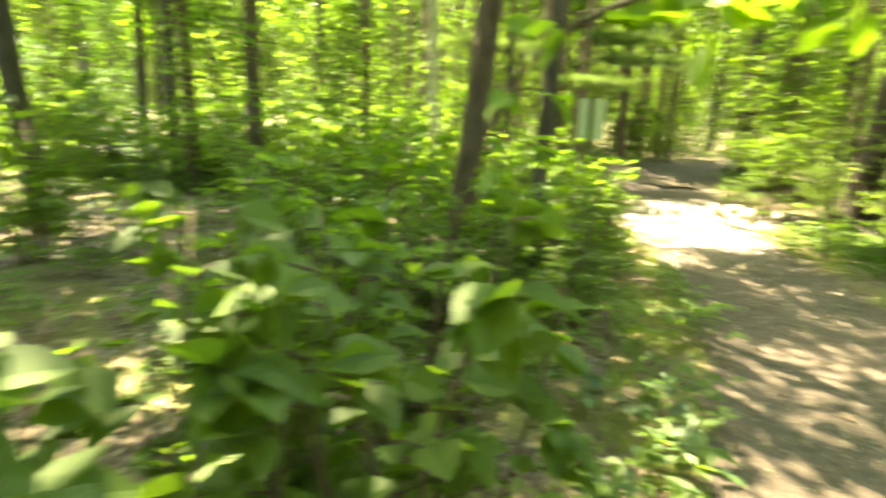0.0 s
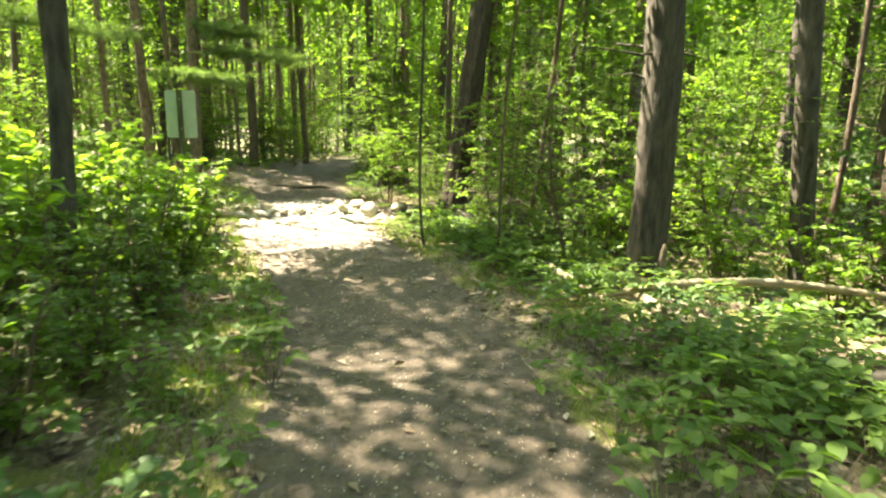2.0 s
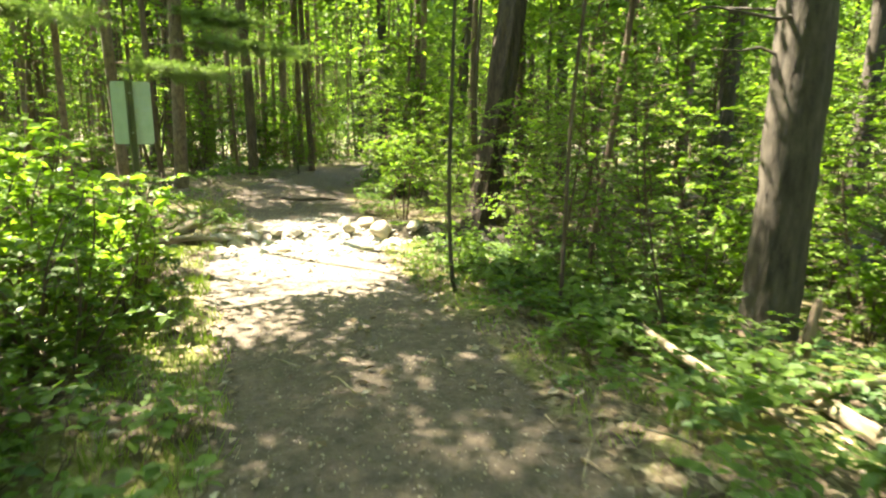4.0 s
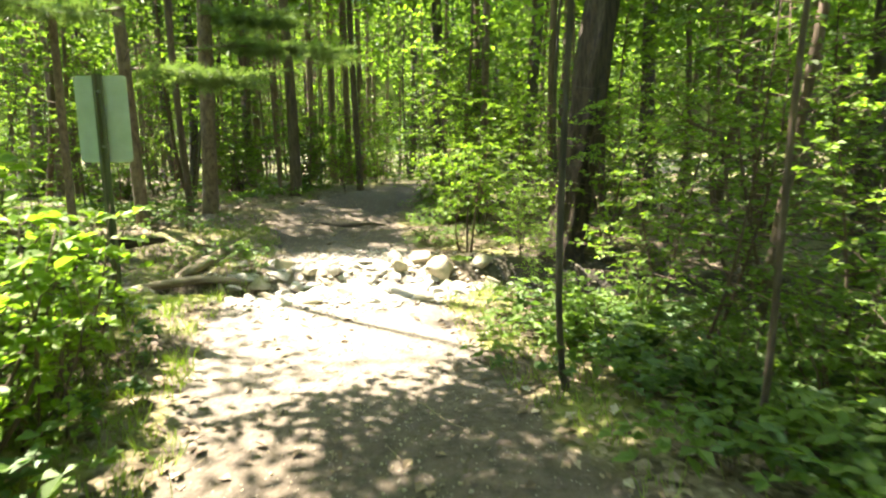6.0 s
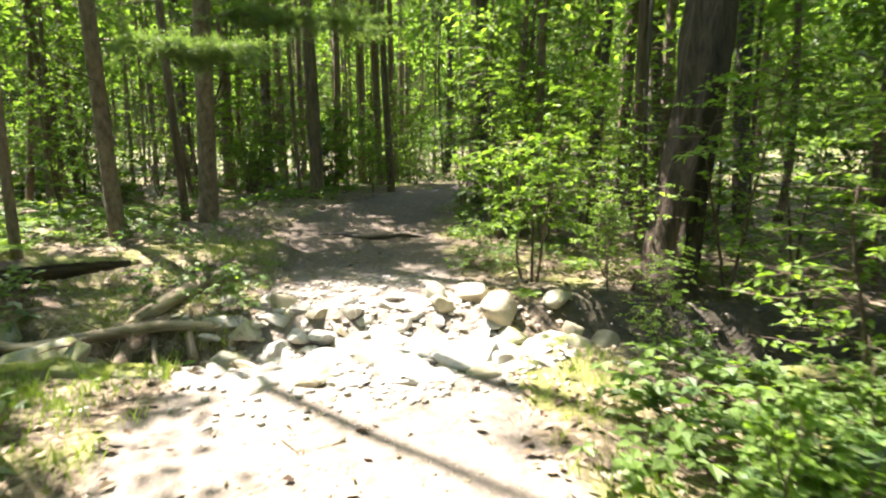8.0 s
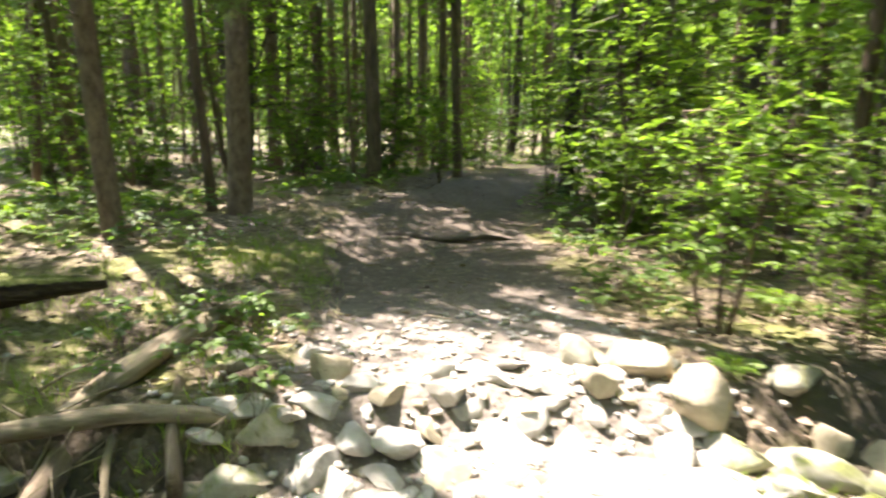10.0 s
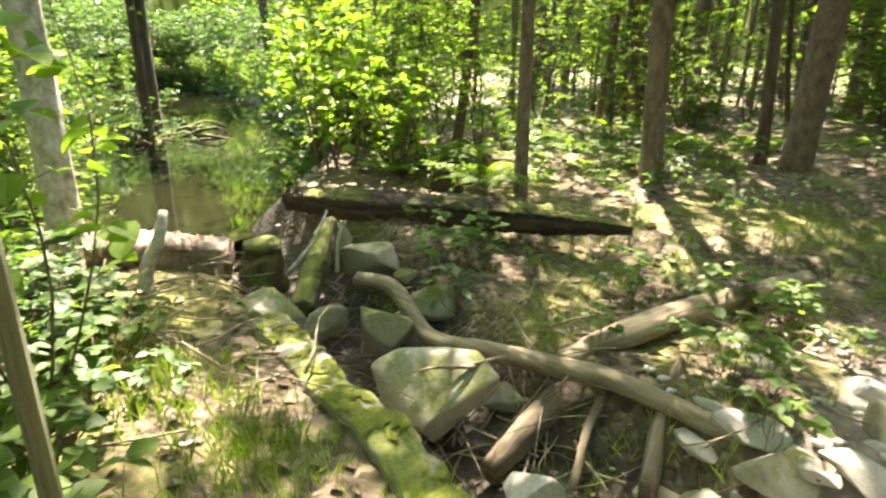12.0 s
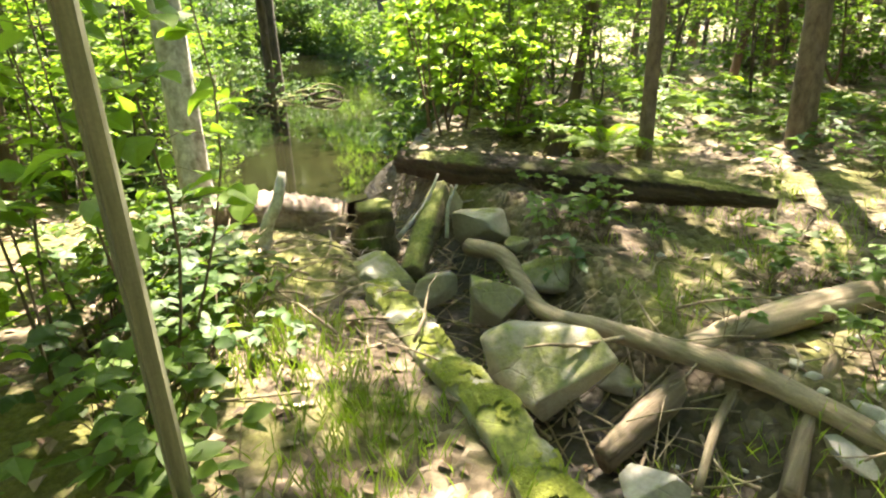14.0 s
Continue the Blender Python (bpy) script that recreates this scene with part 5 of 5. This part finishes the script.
# the broad-leaved plant that the walker passes at the start
start_plant = bush("broadleaf_shrub", "shrub with very broad soft green leaves", "shrub", LEAF_MID, TWIG, "", seed=64, tall=1.35, stems=7, spread=0.5, twigs=7, per_twig=5, leaf=0.13, wide=0.8, clear=0.25, twig_len=0.32, oval=2)
place(start_plant, 1.22, 2.42, 0.95, 20)
place(start_plant, 0.65, 2.0, 0.9, 150)
place(start_plant, 0.75, 2.75, 0.9, 260)


def overhang():
    """A sapling whose leafy tip hangs over the trail at head height."""
    g = np.random.default_rng(66)
    base = np.array([1.2, 3.0, hz(1.2, 3.0)])
    ob = thing("arching_sapling", "sapling with a leafy branch arching over the trail", "young tree", base)
    main = spline([(1.2, 3.0, base[2]), (1.25, 2.95, 0.9), (1.45, 2.85, 1.6), (1.85, 2.72, 1.85), (2.25, 2.62, 1.82), (2.6, 2.6, 1.72)], 24) - base
    wood, P, D = [tube(main, [0.014, 0.004], 6)], [], []
    for k in range(34):
        i = g.integers(8, 23)
        d = np.array([g.normal(0.3, 0.6), g.normal(0, 0.7), g.normal(-0.05, 0.2)])
        e = main[i] + unit(d) * g.uniform(0.12, 0.3)
        wood.append(tube(np.array([main[i], (main[i] + e) / 2 + [0, 0, 0.015], e]), [0.003, 0.0015], 4))
        for _ in range(3):
            P.append(main[i] + (e - main[i]) * g.uniform(0.5, 1))
            D.append(unit(e - main[i]) + g.normal(size=3) * 0.5 + [0, 0, -0.35])
    L = g.uniform(0.07, 0.13, len(P))
    tagged(part("wood", join(wood), TWIG, ob), kind="stuff")
    tagged(part("foliage", leaves(np.array(P), np.array(D), L, L * 0.62, 6, 0.15, 0.5, 2), LEAF_BRIGHT, ob), kind="stuff")


overhang()
# shrubs right of the trail
for i, (x, y, s, k) in enumerate((
        (6.4, 7.3, 0.6, 1), (6.9, 7.0, 0.8, 1), (6.2, 8.3, 0.5, 0), (7.4, 7.2, 0.9, 1), (8.0, 6.9, 1.0, 0), (8.5, 7.6, 1.0, 1), (8.2, 4.3, 0.9, 0), (8.9, 3.7, 1.0, 1), (9.6, 4.4, 1.1, 0), (10.2, 5.8, 1.2, 0),
        (9.4, 6.6, 1.1, 0), (6.95, 8.5, 0.6, 1), (8.3, 5.6, 0.8, 0), (7.3, 3.3, 0.8, 1), (8.1, 2.6, 1.0, 1), (6.6, 1.9, 0.9, 1), (10.6, 7.8, 1.2, 0), (11.2, 4.6, 1.2, 0))):
    place(shrubs[k], x, y, s, i * 83 + 11)
# young trees
for i, (x, y, s, k) in enumerate((
        (7.05, 11.85, 1.0, 3), (8.2, 13.4, 0.7, 0), (8.0, 14.3, 0.95, 0), (8.7, 12.9, 0.9, 1), (7.6, 9.0, 0.8, 1), (8.6, 8.6, 1.0, 2), (8.1, 7.6, 0.9, 1), (7.0, 8.0, 0.7, 2), (9.2, 7.0, 1.0, 1),
        (8.6, 5.9, 0.9, 1), (6.6, 6.2, 0.6, 2), (9.6, 9.8, 1.0, 2), (10.2, 11.4, 1.0, 1), (9.2, 14.0, 1.0, 1), (8.5, 15.3, 0.9, 2), (9.8, 16.4, 1.0, 1), (10.8, 13.2, 1.1, 2), (8.9, 17.6, 0.9, 1), (10.6, 18.2, 1.0, 0),
        (8.6, 10.9, 0.9, 1), (10.3, 7.6, 1.1, 1), (11, 9.2, 1.1, 2), (9.6, 3.6, 1.0, 1), (10.6, 4.6, 1.1, 2), (8.2, 1.8, 1.0, 1), (11.8, 6.4, 1.1, 0), (11.8, 11.0, 1.1, 1), (12.2, 15.2, 1.2, 1),
        (7.6, 11.3, 0.35, 1), (7.9, 11.8, 0.5, 0), (7.0, 10.0, 0.3, 1), (0.3, 7.9, 0.9, 0), (-0.9, 7.3, 0.9, 0), (-1.6, 9.2, 1.0, 0), (0.9, 9.3, 0.7, 0), (-1.2, 2.4, 1.0, 2),
        (1.15, 14.0, 0.6, 0), (1.5, 14.6, 0.6, 0), (-0.3, 14.5, 0.7, 0), (-2.0, 11.9, 0.8, 0), (-1.2, 11.2, 0.6, 0), (-3.4, 12.2, 0.9, 1), (0.0, 10.7, 0.6, 0), (0.6, 15.2, 0.75, 0), (2.3, 16.2, 0.7, 1), (0.9, 17.2, 0.9, 0), (-0.6, 16.9, 0.8, 0), (2.6, 18.2, 0.8, 2), (5.0, 18.9, 0.8, 1), (4.9, 21.0, 0.9, 2), (6.9, 20.6, 0.8, 1), (8.0, 21.8, 0.9, 1),
        (-2.2, 18.8, 1.0, 0), (-3.8, 20.2, 1.0, 0), (7.4, 19.0, 0.6, 1), (3.2, 20.2, 0.8, 2), (12.2, 20.6, 1.1, 1), (11.4, 22.4, 1.0, 1), (9.6, 22.6, 0.9, 1))):
    place(saplings[k], x, y, s, i * 71 + 5)
# more young trees standing further back
g = np.random.default_rng(14)
count = 0
for _ in range(3000):
    a, r = g.uniform(0, 2 * np.pi), g.uniform(9, 24)
    x, y = 4.4 + r * np.cos(a), 9 + r * np.sin(a)
    if count >= 70 or y < -1 or near(TRAIL, x, y)[0] < 1.9 or pond_in(x, y) < 1.05 or not open_to_sun(x, y, (2.0, 4.0), 0.4):
        continue
    place(saplings[count % 3], x, y, g.uniform(1.0, 1.7), g.uniform(0, 360))
    count += 1
# bushes of the woods behind
g = np.random.default_rng(15)
count = 0
for _ in range(6000):
    a, r = g.uniform(0, 2 * np.pi), g.uniform(7, 40)
    x, y = 4.4 + r * np.cos(a), 9 + r * np.sin(a)
    if count >= 190 or near(TRAIL, x, y)[0] < 1.9 or pond_in(x, y) < 1.04 or near(BROOK, x, y)[0] < 0.9 or (x < 4.5 and 8 < y < 16 and x > -1) or not clear_of_walk(x, y, 2.5):
        continue
    if r < 11 and g.uniform() < 0.5 or 2.5 < x < 6.5 and y > 14 and y < 18.5:
        continue
    place(far_bush[count % 3], x, y, g.uniform(0.6, 1.1) * (0.75 if r < 12 else 1.1), g.uniform(0, 360))
    count += 1
# thickets round the pond
for i in range(70):
    a = 2 * np.pi * i / 70
    ca, sa = math.copysign(abs(math.cos(a)) ** 0.74, math.cos(a)), math.copysign(abs(math.sin(a)) ** 0.74, math.sin(a))
    k = 0.97 + 0.06 * g.uniform()
    x = POND_C[0] + ca * POND_A[0] * POND_HALF * k - sa * POND_A[1] * POND_WIDE * (k + 0.1)
    y = POND_C[1] + ca * POND_A[1] * POND_HALF * k + sa * POND_A[0] * POND_WIDE * (k + 0.1)
    if math.hypot(x - 3.5, y - 11.5) > 4.6:
        place(far_bush[i % 2], x, y, g.uniform(0.6, 1.0), i * 40)
for x, y, s in ((-6.3, 15.3, 0.5), (-7.2, 16.2, 0.6), (-6.0, 16.0, 0.4)):
    place(far_bush[2], x, y, s, x * 50)
for i in range(26):
    a = -1.35 + 2.7 * i / 25
    ca, sa = math.copysign(abs(math.cos(a)) ** 0.74, math.cos(a)), math.copysign(abs(math.sin(a)) ** 0.74, math.sin(a))
    x = POND_C[0] + ca * POND_A[0] * POND_HALF * 1.12 - sa * POND_A[1] * POND_WIDE * 1.3
    y = POND_C[1] + ca * POND_A[1] * POND_HALF * 1.12 + sa * POND_A[0] * POND_WIDE * 1.3
    place(far_bush[2], x, y, g.uniform(1.3, 1.9), i * 40)
# ferns
for i, (x, y) in enumerate(((1.7, 14.0), (2.1, 14.5), (1.3, 14.9), (2.5, 15.2), (2.9, 16.1), (1.9, 15.8), (3.0, 15.2), (2.4, 13.9), (2.0, 16.8), (1.0, 16.0), (2.7, 17.0), (3.5, 17.2), (6.75, 11.35), (1.4, 13.4), (2.2, 13.5),
                            (3.4, 16.3), (0.4, 14.3), (7.9, 12.2), (8.6, 11.6), (8.2, 3.3), (7.7, 5.1), (6.1, 6.5), (6.4, 5.9), (2.2, 15.0), (1.8, 15.3), (2.6, 14.5), (3.6, 15.2), (3.0, 14.8), (1.2, 15.6), (2.4, 16.2), (3.1, 16.7), (1.5, 16.5), (3.8, 16.8), (2.2, 17.6), (1.5, 13.9))):
    place(ferns[i % 2], x, y, 0.35 if i == 12 else 0.8 + 0.3 * math.sin(i * 5), i * 50)
drop_proto(*shrubs, *saplings, *far_bush, *ferns, start_plant, vine)

# low leafy plants: the nearest singly, the rest as one
cover_kinds = [(cover_arrays(600 + i, n, tall, leaf, w), mat) for i, (n, tall, leaf, w, mat) in enumerate(((9, 0.26, 0.075, 0.62, LEAF_DEEP), (8, 0.3, 0.09, 0.55, LEAF_MID), (10, 0.2, 0.06, 0.65, LEAF_MID), (7, 0.26, 0.07, 0.7, LEAF_MID)))]
protos = []
for (wood, fol), mat in cover_kinds:
    ob = thing("ground_plant", "low leafy plant of the forest floor", "plant", (0, 0, -50), "low plants beside the trail")
    tagged(part("stalk_wood", wood, TWIG, ob), kind="stuff")
    tagged(part("foliage", fol, mat, ob), kind="stuff")
    protos.append(ob)


def patch_spots(g, n, cx, cy, sx, sy):
    return [(x, y) for x, y in zip(g.normal(cx, sx, n), g.normal(cy, sy, n))]


g = np.random.default_rng(21)
beds = [(2.1, 10.35, 0.32, 0.22, 30, 0), (2.95, 10.02, 0.22, 0.07, 9, 3), (1.7, 10.7, 0.3, 0.16, 14, 0), (2.75, 12.3, 0.35, 0.15, 10, 2), (4.0, 12.4, 0.35, 0.3, 9, 3), (4.3, 11.7, 0.25, 0.25, 7, 3), (4.0, 10.75, 0.15, 0.15, 5, 3),
        (5.0, 3.0, 0.5, 0.5, 60, 1), (5.9, 4.1, 0.7, 0.8, 36, 0), (6.3, 6.3, 0.5, 0.9, 30, 1), (2.3, 3.4, 0.35, 0.6, 20, 2), (2.6, 5.2, 0.35, 0.8, 24, 3), (2.9, 6.8, 0.3, 0.6, 16, 3),
        (6.9, 12.2, 0.5, 0.5, 20, 2), (3.4, 14.9, 0.7, 0.7, 24, 2), (5.2, 17.4, 0.5, 0.7, 24, 2), (7.2, 7.6, 0.8, 0.8, 30, 1), (5.6, 3.4, 0.7, 0.7, 50, 1), (6.4, 6.9, 0.6, 0.9, 30, 1), (6.4, 7.7, 0.45, 0.6, 60, 0), (7.4, 8.4, 0.7, 0.6, 60, 0), (6.0, 6.3, 0.5, 0.5, 40, 1), (7.0, 6.6, 0.6, 0.7, 40, 0), (6.2, 8.8, 0.3, 0.35, 24, 1)]
single_left, rest = 290, [[] for _ in protos]
for cx, cy, sx, sy, n, kind in beds:
    for x, y in patch_spots(g, n, cx, cy, sx, sy):
        p, w = near(TRAIL, x, y)
        if p < w * 0.92 or not clear_of_walk(x, y, 0.45):
            continue
        k = kind if g.uniform() < 0.75 else g.integers(4)
        if single_left > 0:
            place(protos[k], x, y, g.uniform(0.6, 1.15), g.uniform(0, 360), -0.01)
            single_left -= 1
        else:
            rest[k].append((x, y, hz(x, y) - 0.01, g.uniform(0.6, 1.15)))
for _ in range(5200):
    a, r = g.uniform(0, 2 * np.pi), 1.2 + 15 * g.uniform() ** 0.75
    x, y = 5.0 + r * np.cos(a), 9 + r * np.sin(a) * 1.1
    p, w = near(TRAIL, x, y)
    if p < w * 1.02 + 0.1 or near(BROOK, x, y)[0] < 0.55 or pond_in(x, y) < 1.02 or not clear_of_walk(x, y, 0.5):
        continue
    thin = math.sin(x * 1.3 + 2) * math.cos(y * 1.1) + (0.5 if x > 6 and y < 9 else 0.0) + (0.6 if x < 3 and y < 9 else 0) - (0.9 if x < 5 and y > 10.8 and y < 13.2 else 0) + (0.5 if x < 4.2 and y > 13.6 else 0) - (0.5 if 5 < x < 6.2 and y < 8 else 0) - (1.2 if 6.2 < x < 8.8 and 10.2 < y < 12.8 or 2.2 < x < 4.0 and 10 < y < 11.3 else 0) - (0.8 if 2 < x < 6 and y > 14.5 else 0)
    if g.normal(0, 0.5) > thin:
        continue
    rest[g.integers(4)].append((x, y, hz(x, y) - 0.01, g.uniform(0.5, 1.2)))
for i, (mat, where) in enumerate(zip([k[1] for k in cover_kinds], rest)):
    light = cover_arrays(610 + i, 7, 0.24, 0.09, 0.6, False)[1]
    single("undergrowth", scattered([light], where, g), mat, "low leafy undergrowth covering the forest floor", "undergrowth", kind="stuff", smooth=False)
drop_proto(*protos)

# leafy floor of the woods further off
g = np.random.default_rng(77)
P = []
while len(P) < 60000:
    a, r = g.uniform(0, 2 * np.pi), 9 + 45 * g.uniform() ** 0.8
    x, y = 4.4 + r * np.cos(a), 9 + r * np.sin(a)
    if pond_in(x, y) < 0.995 or near(TRAIL, x, y)[0] < 1.3 or math.sin(x * 0.7) * math.cos(y * 0.8 + 1) < -0.35 or 0 < x < 8 and 14 < y < 18:
        continue
    z = hz(x, y)
    for _ in range(14):
        P.append((x + g.normal(0, 0.3), y + g.normal(0, 0.3), z + abs(g.normal(0, 0.22))))
P = np.array(P)
D = g.normal(size=P.shape) * [1, 1, 0.3]
L = g.uniform(0.10, 0.22, len(P))
single("undergrowth", leaves(P, D, L, L * 0.6, 5, 0.2, 0.4), LEAF_MID, "leafy floor of the woods further off", "undergrowth", kind="stuff", smooth=False)

P = []
while len(P) < 16000:
    a = g.uniform(0, 2 * np.pi)
    k = g.uniform(0.965, 1.12)
    ca, sa = math.copysign(abs(math.cos(a)) ** 0.74, math.cos(a)), math.copysign(abs(math.sin(a)) ** 0.74, math.sin(a))
    x = POND_C[0] + ca * POND_A[0] * POND_HALF * k - sa * POND_A[1] * POND_WIDE * k
    y = POND_C[1] + ca * POND_A[1] * POND_HALF * k + sa * POND_A[0] * POND_WIDE * k
    if math.hypot(x - 3.5, y - 11.5) < 4.2:
        continue
    for _ in range(12):
        P.append((x + g.normal(0, 0.25), y + g.normal(0, 0.25), max(hz(x, y), POND_Z) + abs(g.normal(0, 0.25))))
P = np.array(P)
L = g.uniform(0.12, 0.25, len(P))
single("undergrowth", leaves(P, g.normal(size=P.shape) * [1, 1, 0.5], L, L * 0.5, 6, 0.2, 0.5), LEAF_DEEP, "dark leafy fringe of the pond shore", "undergrowth", kind="stuff", smooth=False)

# grass and fallen leaves


def grass_field(g, n, centre_fn):
    P, D, L = [], [], []
    while len(P) < n:
        x, y = centre_fn()
        p, w = near(TRAIL, x, y)
        if p < w * 0.9:
            continue
        for _ in range(9):
            a, b = x + g.normal(0, 0.035), y + g.normal(0, 0.035)
            P.append((a, b, hz(x, y) - 0.005))
            D.append((g.normal(0, 0.35), g.normal(0, 0.35), 1))
            L.append(g.uniform(0.05, 0.13))
    return leaves(np.array(P), np.array(D), np.array(L), 0.0036, 3, 0.1, 1.5)


g = np.random.default_rng(31)
trail_edge = lambda: (lambda q, s: (q[0] - q[2] * g.uniform(0.95, 1.7) * 0.95 * s, q[1] + q[2] * g.uniform(0.3, 0.6) * s))(TRAIL[g.integers(22, 86)], 1 if g.uniform() < 0.72 else -1)
bank = lambda: (g.normal(2.7, 0.38), g.normal(10.55, 0.19))
north_bank = lambda: (g.normal(3.5, 0.6), g.normal(12.7, 0.5))
far_edge = lambda: (g.normal(4.6, 0.35), g.normal(13.6, 0.7))
for fn, n, lab in ((trail_edge, 8000, "tufts of fresh grass along the trail"), (bank, 1500, "fresh grass on the bank by the ledge"), (north_bank, 900, "thin grass on the mossy bank"), (far_edge, 900, "thin grass beside the dirt")):
    single("grass", grass_field(g, n, fn), GRASS, lab, "grass", kind="stuff", smooth=False)


def fallen(g, n):
    P, D = [], []
    while len(P) < n:
        a, r = g.uniform(0, 2 * np.pi), 0.5 + 13 * g.uniform() ** 0.8
        x, y = 4.6 + r * np.cos(a) * 0.8, 8.5 + r * np.sin(a)
        p, w = near(TRAIL, x, y)
        if p < w * 0.85 and g.uniform() > 0.12 or pond_in(x, y) < 1.0:
            continue
        P.append((x, y, hz(x, y) + 0.006 + g.uniform(0, 0.014)))
        D.append((np.cos(a * 7), np.sin(a * 7), g.normal(0, 0.2)))
    L = g.uniform(0.035, 0.085, n)
    return leaves(np.array(P), np.array(D), L, L * 0.6, 4, 0.2, 0.3)


single("leaf_litter", fallen(np.random.default_rng(41), 17000), FALLEN, "dry brown leaves lying on the forest floor", "leaf litter", kind="stuff", smooth=False)

# small stones, crumbs of bark and bits of leaf on the trodden dirt
g = np.random.default_rng(51)
bits = []
for _ in range(1500):
    q = TRAIL[g.integers(34, 118)]
    x, y = q[0] + g.normal(0, 0.45) * q[2], q[1] + g.normal(0, 0.25)
    bits.append((x, y, hz(x, y) + 0.002, g.uniform(0.008, 0.028)))
single("pebbles", scattered([rock_data(360 + i, (1, 0.8, 0.6), 1, 8) for i in range(4)], bits, g), ROCK_TAN, "small pebbles strewn over the dirt trail", "pebbles", kind="stuff")
single("twigs", twig_heap(4.3, 7.0, 60, (0.7, 3.0), 9, 0.14, 0.008), DEADWOOD, "tiny broken twigs on the dirt trail", "twigs", kind="stuff")
single("twigs", twig_heap(6.0, 14.0, 40, (0.7, 1.4), 10, 0.16, 0.008), DEADWOOD, "tiny broken twigs on the dirt trail", "twigs", kind="stuff")
